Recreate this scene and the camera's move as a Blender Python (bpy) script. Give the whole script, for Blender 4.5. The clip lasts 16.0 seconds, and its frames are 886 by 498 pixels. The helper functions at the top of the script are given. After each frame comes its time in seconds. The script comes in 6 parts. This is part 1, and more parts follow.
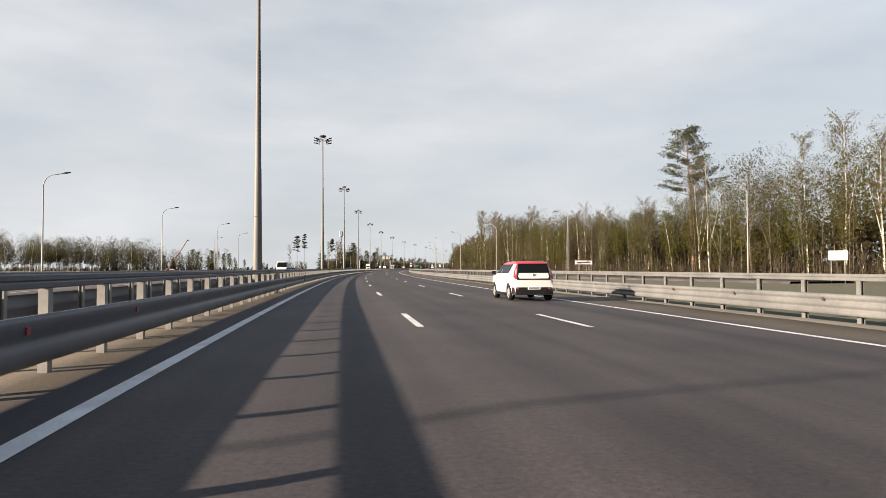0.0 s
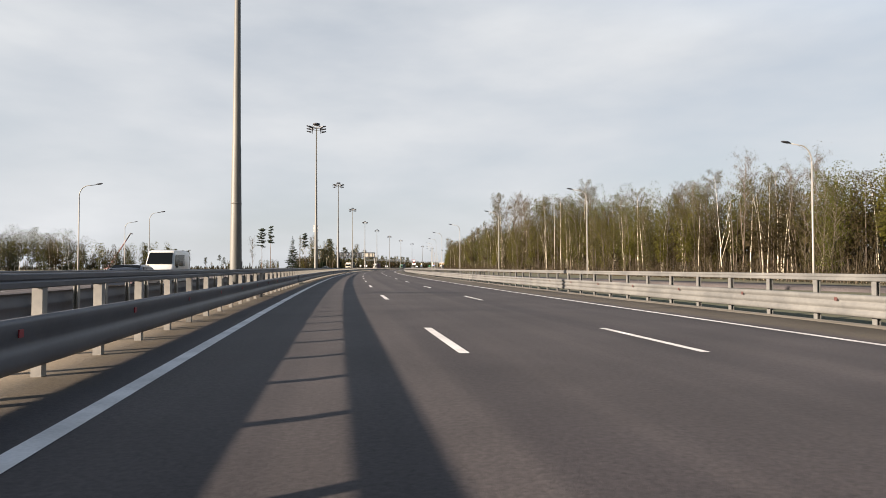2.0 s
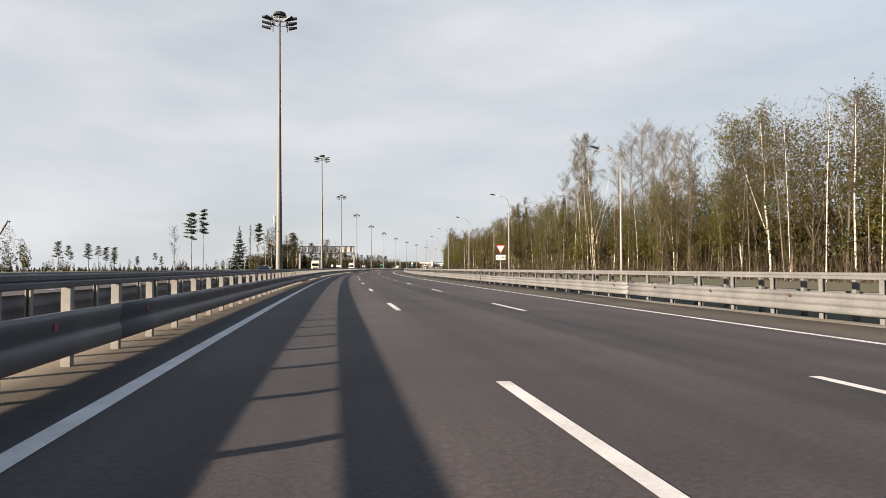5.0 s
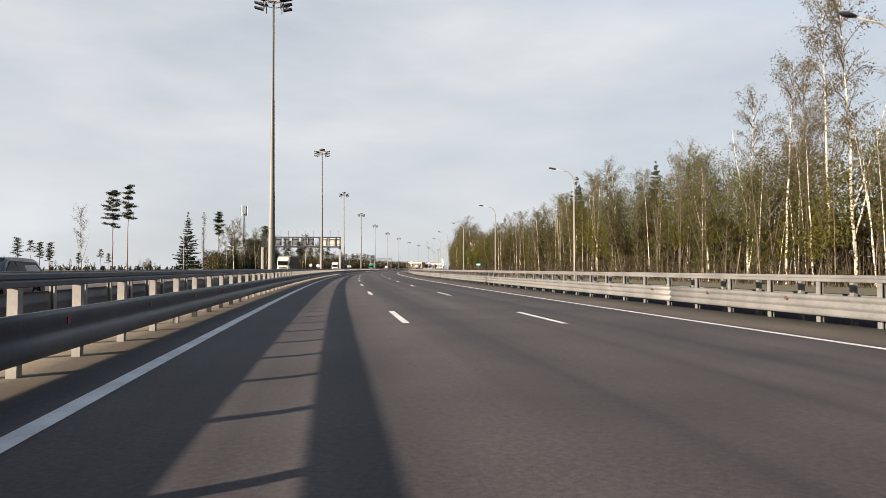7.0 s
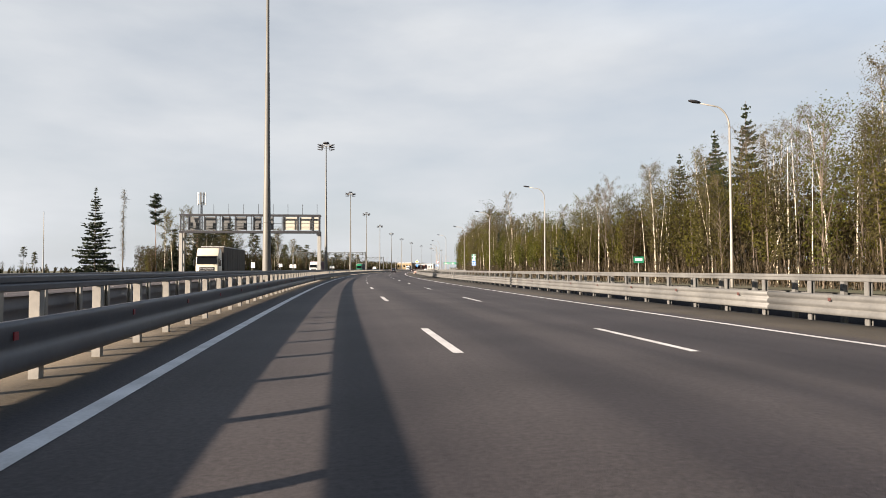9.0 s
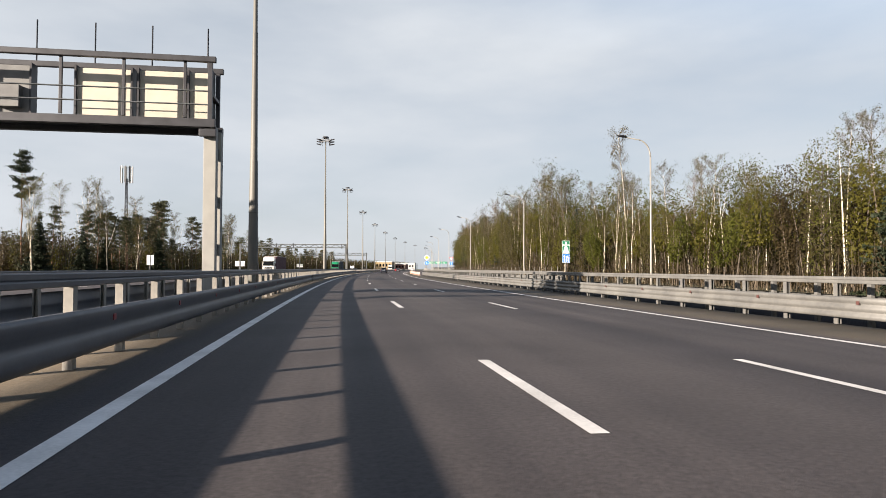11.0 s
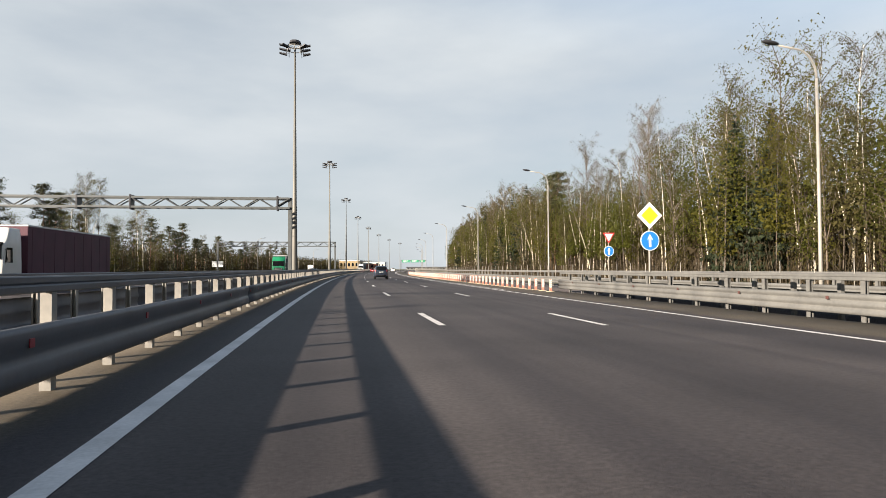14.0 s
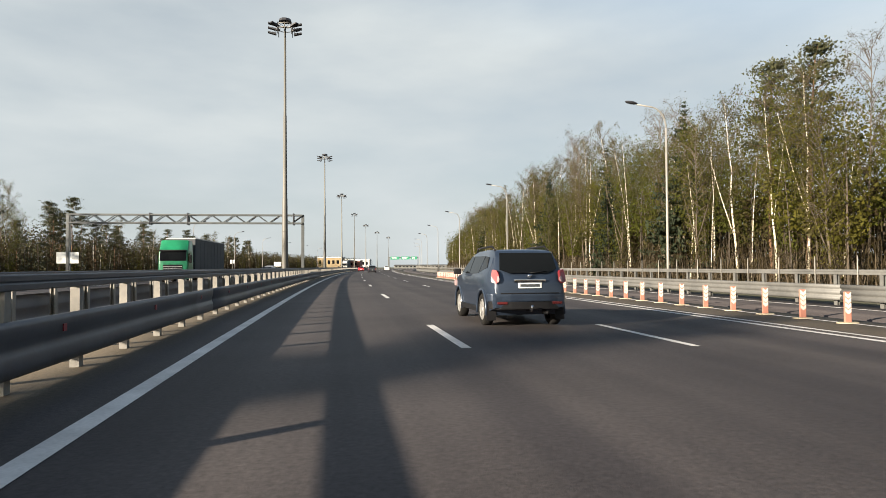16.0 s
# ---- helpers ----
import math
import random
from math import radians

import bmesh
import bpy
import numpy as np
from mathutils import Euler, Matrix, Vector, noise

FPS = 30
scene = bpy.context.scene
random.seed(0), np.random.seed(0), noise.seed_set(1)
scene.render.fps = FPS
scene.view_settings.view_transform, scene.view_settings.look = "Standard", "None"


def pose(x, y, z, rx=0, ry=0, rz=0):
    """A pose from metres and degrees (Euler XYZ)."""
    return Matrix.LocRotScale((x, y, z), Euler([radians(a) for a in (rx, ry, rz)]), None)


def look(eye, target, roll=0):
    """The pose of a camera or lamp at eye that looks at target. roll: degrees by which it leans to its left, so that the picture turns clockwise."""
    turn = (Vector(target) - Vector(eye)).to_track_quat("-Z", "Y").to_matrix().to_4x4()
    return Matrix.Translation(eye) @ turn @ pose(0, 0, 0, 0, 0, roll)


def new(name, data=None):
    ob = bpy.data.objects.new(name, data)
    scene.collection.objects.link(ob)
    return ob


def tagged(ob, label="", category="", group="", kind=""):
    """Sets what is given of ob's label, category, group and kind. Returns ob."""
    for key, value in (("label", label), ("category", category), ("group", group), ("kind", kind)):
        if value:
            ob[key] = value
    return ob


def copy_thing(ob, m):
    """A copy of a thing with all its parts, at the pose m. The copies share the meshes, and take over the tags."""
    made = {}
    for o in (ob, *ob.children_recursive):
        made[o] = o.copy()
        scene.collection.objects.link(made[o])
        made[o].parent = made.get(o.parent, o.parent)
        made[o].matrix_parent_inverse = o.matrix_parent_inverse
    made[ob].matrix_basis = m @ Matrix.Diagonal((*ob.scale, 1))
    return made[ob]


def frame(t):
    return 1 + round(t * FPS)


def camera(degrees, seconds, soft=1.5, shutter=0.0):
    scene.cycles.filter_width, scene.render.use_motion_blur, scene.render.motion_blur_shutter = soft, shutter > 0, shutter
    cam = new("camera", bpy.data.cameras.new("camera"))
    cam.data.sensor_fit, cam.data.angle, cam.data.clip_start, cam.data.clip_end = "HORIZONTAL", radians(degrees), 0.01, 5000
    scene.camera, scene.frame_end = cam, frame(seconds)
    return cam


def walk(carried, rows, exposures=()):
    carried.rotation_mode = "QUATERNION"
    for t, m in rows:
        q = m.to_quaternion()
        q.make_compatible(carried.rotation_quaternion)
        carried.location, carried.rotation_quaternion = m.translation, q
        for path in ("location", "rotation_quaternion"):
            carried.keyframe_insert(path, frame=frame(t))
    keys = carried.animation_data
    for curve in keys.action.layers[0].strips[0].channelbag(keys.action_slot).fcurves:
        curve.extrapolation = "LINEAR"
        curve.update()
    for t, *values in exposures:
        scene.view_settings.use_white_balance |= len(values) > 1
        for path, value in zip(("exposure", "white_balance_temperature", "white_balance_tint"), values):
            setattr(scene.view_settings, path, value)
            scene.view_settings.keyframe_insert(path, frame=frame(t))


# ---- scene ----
# ---- camera and its drive ----
EYE = 1.308
PATH = [
    (0.0, 0.45, -0.06, -9.02, 1.69, 0.18), (0.5, 0.51, 17.14, -9.51, 1.59, 0.15), (1.0, 0.62, 34.21, -10.05, 1.59, 0.07), (1.5, 0.96, 51.28, -10.59, 1.56, 0.08),
    (2.0, 1.41, 68.37, -11.11, 1.63, 0.09), (2.5, 2.03, 85.51, -11.60, 1.62, 0.09), (3.0, 2.71, 102.44, -12.01, 1.67, 0.04), (3.5, 3.57, 119.39, -12.21, 1.66, 0.31),
    (4.0, 4.57, 136.45, -12.76, 1.65, 0.30), (4.5, 5.73, 153.50, -13.28, 1.64, 0.29), (5.0, 7.00, 170.56, -13.78, 1.64, 0.29), (5.5, 8.39, 187.62, -14.24, 1.63, 0.27),
    (6.0, 9.87, 204.67, -14.69, 1.62, 0.27), (6.5, 11.47, 221.65, -15.16, 1.87, -0.12), (7.0, 13.11, 238.47, -15.34, 1.70, 0.02), (7.5, 14.96, 256.18, -15.57, 1.67, -0.07),
    (8.0, 16.84, 273.50, -16.10, 1.53, 0.12), (8.5, 18.90, 290.45, -16.29, 1.68, 0.15), (9.0, 21.02, 307.22, -16.94, 1.77, 0.21), (9.5, 23.35, 324.25, -17.52, 1.77, 0.12),
    (10.0, 25.85, 341.27, -18.11, 1.76, 0.05), (10.5, 28.51, 358.25, -18.70, 1.76, -0.04), (11.0, 31.33, 375.21, -19.30, 1.76, -0.12), (11.5, 34.30, 392.14, -19.92, 1.76, -0.20),
    (12.0, 37.65, 409.23, -20.28, 1.77, -0.29), (12.5, 40.97, 425.99, -20.80, 1.75, -0.06), (13.0, 44.38, 442.79, -21.50, 1.73, 0.07), (13.5, 47.90, 459.17, -22.27, 1.79, 0.20),
    (14.0, 51.76, 475.80, -22.80, 1.73, 0.24), (14.5, 55.85, 492.42, -23.34, 1.73, 0.30), (15.0, 60.09, 509.02, -23.85, 1.70, 0.16), (15.5, 64.47, 525.61, -24.32, 1.67, 0.08),
    (16.0, 68.88, 541.96, -24.53, 1.55, 0.33)]
cam = camera(68.45, 16.0, soft=0.85)
walk(cam, [(t, pose(x, y, EYE, 90 + p, l, a)) for t, x, y, a, p, l in PATH], exposures=((0, 1.90, 6520, 13), (9, 1.90, 6480, 13), (11.5, 1.88, 6300, 12), (13.5, 1.86, 6330, 10), (15.5, 1.83, 6330, 9), (16, 1.84, 6450, 7)))

# ---- light: low sun from behind on the left, thin high cloud ----
SUN_ELEVATION = 15.0
TO_SUN = Vector((-0.955, -0.297, math.tan(radians(SUN_ELEVATION)))).normalized()
sun_data = bpy.data.lights.new("sun", "SUN")
sun_data.energy, sun_data.angle, sun_data.color = 5.0, radians(0.6), (1.0, 0.86, 0.70)
sun = new("sun", sun_data)
sun.matrix_basis = look((0, 0, 60), Vector((0, 0, 60)) - TO_SUN)

world = bpy.data.worlds.new("sky")
scene.world = world
world.use_nodes = True
wn, wl = world.node_tree.nodes, world.node_tree.links
sky = wn.new("ShaderNodeTexSky")
sky.sky_type, sky.sun_disc = "NISHITA", False
sky.sun_elevation, sky.sun_rotation = radians(SUN_ELEVATION), math.atan2(TO_SUN.x, TO_SUN.y)
sky.air_density, sky.dust_density, sky.ozone_density = 1.0, 1.2, 1.0
where = wn.new("ShaderNodeTexCoord")
squash = wn.new("ShaderNodeMapping")
squash.inputs["Scale"].default_value = (1.0, 1.0, 3.2)
clouds = wn.new("ShaderNodeTexNoise")
clouds.inputs["Scale"].default_value, clouds.inputs["Detail"].default_value = 2.6, 6
clouds.inputs["Roughness"].default_value = 0.5
cover = wn.new("ShaderNodeValToRGB")
cover.color_ramp.elements[0].position, cover.color_ramp.elements[0].color = 0.30, (0.86, 0.86, 0.86, 1)
cover.color_ramp.elements[1].position, cover.color_ramp.elements[1].color = 0.62, (0.99, 0.99, 0.99, 1)
tone = wn.new("ShaderNodeValToRGB")
tone.color_ramp.elements[0].position, tone.color_ramp.elements[0].color = 0.30, (2.50, 2.70, 2.86, 1)
tone.color_ramp.elements[1].position, tone.color_ramp.elements[1].color = 0.70, (3.46, 3.62, 3.68, 1)
blend = wn.new("ShaderNodeMix")
blend.data_type = "RGBA"
wl.new(where.outputs["Generated"], squash.inputs["Vector"])
wl.new(squash.outputs["Vector"], clouds.inputs["Vector"])
wl.new(clouds.outputs["Fac"], cover.inputs["Fac"])
wl.new(clouds.outputs["Fac"], tone.inputs["Fac"])
# the cloud veil thins overhead to a clearer, deeper sky
height, thin, veil = wn.new("ShaderNodeSeparateXYZ"), wn.new("ShaderNodeMapRange"), wn.new("ShaderNodeMath")
thin.interpolation_type = "SMOOTHSTEP"
thin.inputs["From Min"].default_value, thin.inputs["From Max"].default_value = 0.30, 0.60
thin.inputs["To Min"].default_value, thin.inputs["To Max"].default_value = 1.0, 0.06
veil.operation = "MULTIPLY"
wl.new(where.outputs["Generated"], height.inputs[0])
# it is thinner away from the sun, to the east
east = wn.new("ShaderNodeMath")
east.operation = "MULTIPLY_ADD"
east.inputs[1].default_value = 0.22
lean_east = wn.new("ShaderNodeMath")
lean_east.operation = "SUBTRACT"
lean_east.inputs[1].default_value = 0.45
wl.new(height.outputs["X"], lean_east.inputs[0])
wl.new(lean_east.outputs[0], east.inputs[0])
wl.new(height.outputs["Z"], east.inputs[2])
wl.new(east.outputs[0], thin.inputs["Value"])
wl.new(cover.outputs["Color"], veil.inputs[0])
wl.new(thin.outputs["Result"], veil.inputs[1])
wl.new(veil.outputs[0], blend.inputs["Factor"])
wl.new(sky.outputs["Color"], blend.inputs["A"])
wl.new(tone.outputs["Color"], blend.inputs["B"])
wl.new(blend.outputs["Result"], wn["Background"].inputs["Color"])
wn["Background"].inputs["Strength"].default_value = 0.06


# ---- materials ----
def shader(name, rough=0.6, metal=0.0):
    m = bpy.data.materials.new(name)
    m.use_nodes = True
    b = m.node_tree.nodes["Principled BSDF"]
    b.inputs["Roughness"].default_value, b.inputs["Metallic"].default_value = rough, metal
    return m, m.node_tree.nodes, m.node_tree.links, b


def rgba(c):
    return (c[0], c[1], c[2], 1)


def surface(name, a, b=None, rough=0.6, metal=0.0, scale=2.0, fine=40.0, bump=0.0, stretch=(1, 1, 1), random_tint=0.0, coat=0.0):
    """Two-scale mottled surface between colours a and b."""
    m, n, l, p = shader(name, rough, metal)
    b = b or tuple(x * 0.75 for x in a)
    tc, mp = n.new("ShaderNodeTexCoord"), n.new("ShaderNodeMapping")
    mp.inputs["Scale"].default_value = stretch
    l.new(tc.outputs["Object"], mp.inputs["Vector"])
    big, small = n.new("ShaderNodeTexNoise"), n.new("ShaderNodeTexNoise")
    big.inputs["Scale"].default_value, big.inputs["Detail"].default_value = scale, 5
    small.inputs["Scale"].default_value, small.inputs["Detail"].default_value = fine, 3
    for t in (big, small):
        l.new(mp.outputs["Vector"], t.inputs["Vector"])
    add = n.new("ShaderNodeMath")
    add.operation = "MULTIPLY_ADD"
    add.inputs[1].default_value = 0.4
    l.new(small.outputs["Fac"], add.inputs[0])
    l.new(big.outputs["Fac"], add.inputs[2])
    ramp = n.new("ShaderNodeValToRGB")
    ramp.color_ramp.elements[0].position, ramp.color_ramp.elements[0].color = 0.48, rgba(a)
    ramp.color_ramp.elements[1].position, ramp.color_ramp.elements[1].color = 0.92, rgba(b)
    l.new(add.outputs[0], ramp.inputs["Fac"])
    out = ramp.outputs["Color"]
    if random_tint:
        info, hsv, rng = n.new("ShaderNodeObjectInfo"), n.new("ShaderNodeHueSaturation"), n.new("ShaderNodeMapRange")
        rng.inputs["To Min"].default_value, rng.inputs["To Max"].default_value = 1 - random_tint, 1 + random_tint
        l.new(info.outputs["Random"], rng.inputs["Value"])
        l.new(rng.outputs["Result"], hsv.inputs["Value"])
        l.new(out, hsv.inputs["Color"])
        out = hsv.outputs["Color"]
    l.new(out, p.inputs["Base Color"])
    if coat:
        p.inputs["Coat Weight"].default_value, p.inputs["Coat Roughness"].default_value = coat, 0.05
    if bump:
        bp = n.new("ShaderNodeBump")
        bp.inputs["Strength"].default_value, bp.inputs["Distance"].default_value = bump, 0.01
        l.new(small.outputs["Fac"], bp.inputs["Height"])
        l.new(bp.outputs["Normal"], p.inputs["Normal"])
    return m


def asphalt(name, dusty_below, dusty_above, tone=1.0):
    """Worn asphalt in road coordinates: u across in metres, v along in metres."""
    m, n, l, p = shader(name, 0.72)
    p.inputs["Specular IOR Level"].default_value = 0.2
    uv = n.new("ShaderNodeUVMap")
    grit, streak, patch = n.new("ShaderNodeTexNoise"), n.new("ShaderNodeTexNoise"), n.new("ShaderNodeTexNoise")
    long_map = n.new("ShaderNodeMapping")
    long_map.inputs["Scale"].default_value = (0.8, 0.012, 1)
    l.new(uv.outputs["UV"], long_map.inputs["Vector"])
    l.new(long_map.outputs["Vector"], streak.inputs["Vector"])
    l.new(uv.outputs["UV"], grit.inputs["Vector"])
    l.new(uv.outputs["UV"], patch.inputs["Vector"])
    grit.inputs["Scale"].default_value, grit.inputs["Detail"].default_value, grit.inputs["Roughness"].default_value = 18.0, 6, 0.75
    streak.inputs["Scale"].default_value, streak.inputs["Detail"].default_value = 1.0, 3
    patch.inputs["Scale"].default_value, patch.inputs["Detail"].default_value = 0.35, 6
    r1 = n.new("ShaderNodeValToRGB")
    r1.color_ramp.elements[0].position, r1.color_ramp.elements[0].color = 0.36, rgba([tone * x for x in (0.0360, 0.0312, 0.0318)])
    r1.color_ramp.elements[1].position, r1.color_ramp.elements[1].color = 0.64, rgba([tone * x for x in (0.0640, 0.0550, 0.0525)])
    l.new(streak.outputs["Fac"], r1.inputs["Fac"])
    r2 = n.new("ShaderNodeMapRange")
    r2.inputs["From Min"].default_value, r2.inputs["From Max"].default_value = 0.25, 0.75
    r2.inputs["To Min"].default_value, r2.inputs["To Max"].default_value = 0.48, 1.48
    l.new(grit.outputs["Fac"], r2.inputs["Value"])
    r3 = n.new("ShaderNodeMapRange")
    r3.inputs["From Min"].default_value, r3.inputs["From Max"].default_value = 0.3, 0.7
    r3.inputs["To Min"].default_value, r3.inputs["To Max"].default_value = 0.78, 1.18
    l.new(patch.outputs["Fac"], r3.inputs["Value"])
    mul = n.new("ShaderNodeMath")
    mul.operation = "MULTIPLY"
    l.new(r2.outputs["Result"], mul.inputs[0])
    l.new(r3.outputs["Result"], mul.inputs[1])
    sc = n.new("ShaderNodeVectorMath")
    sc.operation = "SCALE"
    l.new(r1.outputs["Color"], sc.inputs[0])
    l.new(mul.outputs[0], sc.inputs["Scale"])
    # sand and dust along the barriers
    sep = n.new("ShaderNodeSeparateXYZ")
    l.new(uv.outputs["UV"], sep.inputs[0])
    wob = n.new("ShaderNodeMath")
    wob.operation = "MULTIPLY_ADD"
    wob.inputs[1].default_value = 0.7
    l.new(patch.outputs["Fac"], wob.inputs[0])
    l.new(sep.outputs["X"], wob.inputs[2])
    low, high = n.new("ShaderNodeMapRange"), n.new("ShaderNodeMapRange")
    low.inputs["From Min"].default_value, low.inputs["From Max"].default_value = dusty_below + 0.5, dusty_below + 0.1
    high.inputs["From Min"].default_value, high.inputs["From Max"].default_value = dusty_above + 0.2, dusty_above + 0.9
    l.new(wob.outputs[0], low.inputs["Value"])
    l.new(wob.outputs[0], high.inputs["Value"])
    mx = n.new("ShaderNodeMath")
    mx.operation = "MAXIMUM"
    l.new(low.outputs["Result"], mx.inputs[0])
    l.new(high.outputs["Result"], mx.inputs[1])
    dust = n.new("ShaderNodeMix")
    dust.data_type = "RGBA"
    sand = n.new("ShaderNodeVectorMath")
    sand.operation = "SCALE"
    sand.inputs[0].default_value = (0.084, 0.068, 0.048)
    l.new(mul.outputs[0], sand.inputs["Scale"])
    l.new(mx.outputs[0], dust.inputs["Factor"])
    l.new(sc.outputs["Vector"], dust.inputs["A"])
    l.new(sand.outputs["Vector"], dust.inputs["B"])
    l.new(dust.outputs["Result"], p.inputs["Base Color"])
    bp = n.new("ShaderNodeBump")
    bp.inputs["Strength"].default_value, bp.inputs["Distance"].default_value = 0.5, 0.008
    l.new(grit.outputs["Fac"], bp.inputs["Height"])
    l.new(bp.outputs["Normal"], p.inputs["Normal"])
    return m


def leaf_mat(name, a, b, through_share=0.5, tint=0.2):
    m = surface(name, a, b, rough=0.7, scale=0.6, fine=3.0, random_tint=tint)
    n, l = m.node_tree.nodes, m.node_tree.links
    p, out = n["Principled BSDF"], n["Material Output"]
    p.inputs["Specular IOR Level"].default_value = 0.2
    tr, mix = n.new("ShaderNodeBsdfTranslucent"), n.new("ShaderNodeMixShader")
    l.new(p.inputs["Base Color"].links[0].from_socket, tr.inputs["Color"])
    mix.inputs["Fac"].default_value = through_share
    l.new(p.outputs[0], mix.inputs[1])
    l.new(tr.outputs[0], mix.inputs[2])
    l.new(mix.outputs[0], out.inputs["Surface"])
    return m


def birch_bark():
    m, n, l, p = shader("birch_bark", 0.7)
    tc, mp = n.new("ShaderNodeTexCoord"), n.new("ShaderNodeMapping")
    mp.inputs["Scale"].default_value = (1.6, 1.6, 3.0)
    t1, t2 = n.new("ShaderNodeTexNoise"), n.new("ShaderNodeTexNoise")
    t1.inputs["Scale"].default_value, t1.inputs["Detail"].default_value = 1.6, 6
    t2.inputs["Scale"].default_value = 0.25
    l.new(tc.outputs["Object"], mp.inputs["Vector"])
    l.new(mp.outputs["Vector"], t1.inputs["Vector"])
    l.new(tc.outputs["Object"], t2.inputs["Vector"])
    ramp = n.new("ShaderNodeValToRGB")
    ramp.color_ramp.elements[0].position, ramp.color_ramp.elements[0].color = 0.40, (0.07, 0.055, 0.045, 1)
    ramp.color_ramp.elements[1].position, ramp.color_ramp.elements[1].color = 0.50, (0.52, 0.46, 0.34, 1)
    l.new(t1.outputs["Fac"], ramp.inputs["Fac"])
    l.new(ramp.outputs["Color"], p.inputs["Base Color"])
    return m


ROAD = asphalt("asphalt", -2.65, 10.0)
ROAD_FAR = asphalt("asphalt_opposite", -26.0, 40.0, 1.05)
ROAD_SIDE = asphalt("asphalt_side", -100.0, 100.0, 1.1)
PAINT = surface("road_paint", (0.70, 0.67, 0.63), (0.44, 0.42, 0.39), 0.6, scale=1.3, fine=25, bump=0.2)
SOIL = surface("median_soil", (0.09, 0.07, 0.048), (0.05, 0.042, 0.03), 0.95, scale=0.6, fine=12, bump=0.6)
GRASS = surface("spring_grass", (0.05, 0.055, 0.018), (0.07, 0.058, 0.03), 0.95, scale=0.08, fine=2.0, bump=0.5)
ZINC = surface("galvanised_steel", (0.122, 0.119, 0.110), (0.070, 0.069, 0.066), 0.6, 0.0, scale=0.9, fine=9, bump=0.06)
# same steel for the median rails, their shade mixed in as darker, bluer colour
ZINC_SHADED = surface("galvanised_steel_shaded", (0.086, 0.090, 0.100), (0.056, 0.059, 0.067), 0.5, 0.0, scale=0.7, fine=9, bump=0.06)
PANEL_BACK = surface("panel_back", (0.13, 0.13, 0.125), (0.085, 0.085, 0.085), 0.5, 0.2)
ZINC_POST = surface("galvanised_post", (0.25, 0.235, 0.205), (0.165, 0.155, 0.14), 0.6, 0.1, scale=2.0, fine=14)
MAST = surface("mast_steel", (0.120, 0.112, 0.095), (0.066, 0.066, 0.060), 0.6, 0.0, scale=1.5, fine=6, stretch=(1, 1, 0.12))
DARK_STEEL = surface("dark_steel", (0.05, 0.05, 0.055), (0.03, 0.03, 0.033), 0.5, 0.5)
TRUSS = surface("painted_truss", (0.085, 0.09, 0.09), (0.055, 0.06, 0.06), 0.5, 0.1, scale=2)
CONCRETE = surface("concrete", (0.27, 0.25, 0.22), (0.19, 0.18, 0.155), 0.85, scale=0.8, fine=10, bump=0.15)
DULL_REFLEX = surface("faded_reflector", (0.075, 0.03, 0.026), (0.06, 0.026, 0.022), 0.5)
RED_REFLEX = surface("red_reflector", (0.30, 0.03, 0.04), (0.22, 0.02, 0.03), 0.35)
SIGN_WHITE = surface("sign_white", (0.78, 0.78, 0.76), (0.66, 0.66, 0.64), 0.45)
SIGN_YELLOW = surface("sign_yellow", (0.80, 0.50, 0.01), (0.72, 0.44, 0.01), 0.45)
SIGN_BLUE = surface("sign_blue", (0.015, 0.16, 0.50), (0.012, 0.13, 0.42), 0.45)
SIGN_RED = surface("sign_red", (0.55, 0.03, 0.03), (0.45, 0.02, 0.02), 0.45)
SIGN_GREEN = surface("sign_green", (0.010, 0.17, 0.085), (0.009, 0.14, 0.07), 0.5)
SIGN_BLACK = surface("sign_black", (0.02, 0.02, 0.02), (0.03, 0.03, 0.03), 0.5)
ALU = surface("sign_back", (0.45, 0.45, 0.44), (0.36, 0.36, 0.35), 0.5, 0.4)
ORANGE = surface("orange_plastic", (0.36, 0.155, 0.11), (0.29, 0.125, 0.09), 0.6)
CHEVRON_WHITE = surface("worn_reflective_white", (0.60, 0.50, 0.45), (0.50, 0.41, 0.37), 0.5)
FOOT = surface("pale_rubber", (0.40, 0.34, 0.22), (0.30, 0.26, 0.18), 0.8)
BIRCH = birch_bark()
BARK = surface("grey_bark", (0.11, 0.085, 0.06), (0.06, 0.047, 0.035), 0.9, scale=1.5, fine=8, stretch=(1, 1, 0.3), random_tint=0.25)
PINE_BARK = surface("pine_bark", (0.15, 0.075, 0.035), (0.07, 0.048, 0.03), 0.9, scale=0.4, fine=6, random_tint=0.15)
TWIG = surface("twigs", (0.074, 0.054, 0.031), (0.044, 0.033, 0.020), 0.9, scale=0.5, fine=4, random_tint=0.2)
LEAF = leaf_mat("young_birch_leaves", (0.082, 0.075, 0.010), (0.045, 0.041, 0.007))
LEAF_PALE = leaf_mat("budding_leaves", (0.086, 0.074, 0.026), (0.052, 0.045, 0.016))
LEAF_GREEN = leaf_mat("fresh_green_leaves", (0.080, 0.086, 0.011), (0.045, 0.048, 0.008))
NEEDLE = leaf_mat("spruce_needles", (0.026, 0.034, 0.016), (0.014, 0.02, 0.01), 0.15)
NEEDLE_PINE = leaf_mat("pine_needles", (0.050, 0.050, 0.022), (0.026, 0.029, 0.014), 0.15)
BRUSH = leaf_mat("brown_brush", (0.050, 0.036, 0.014), (0.027, 0.020, 0.009), 0.45, 0.1)


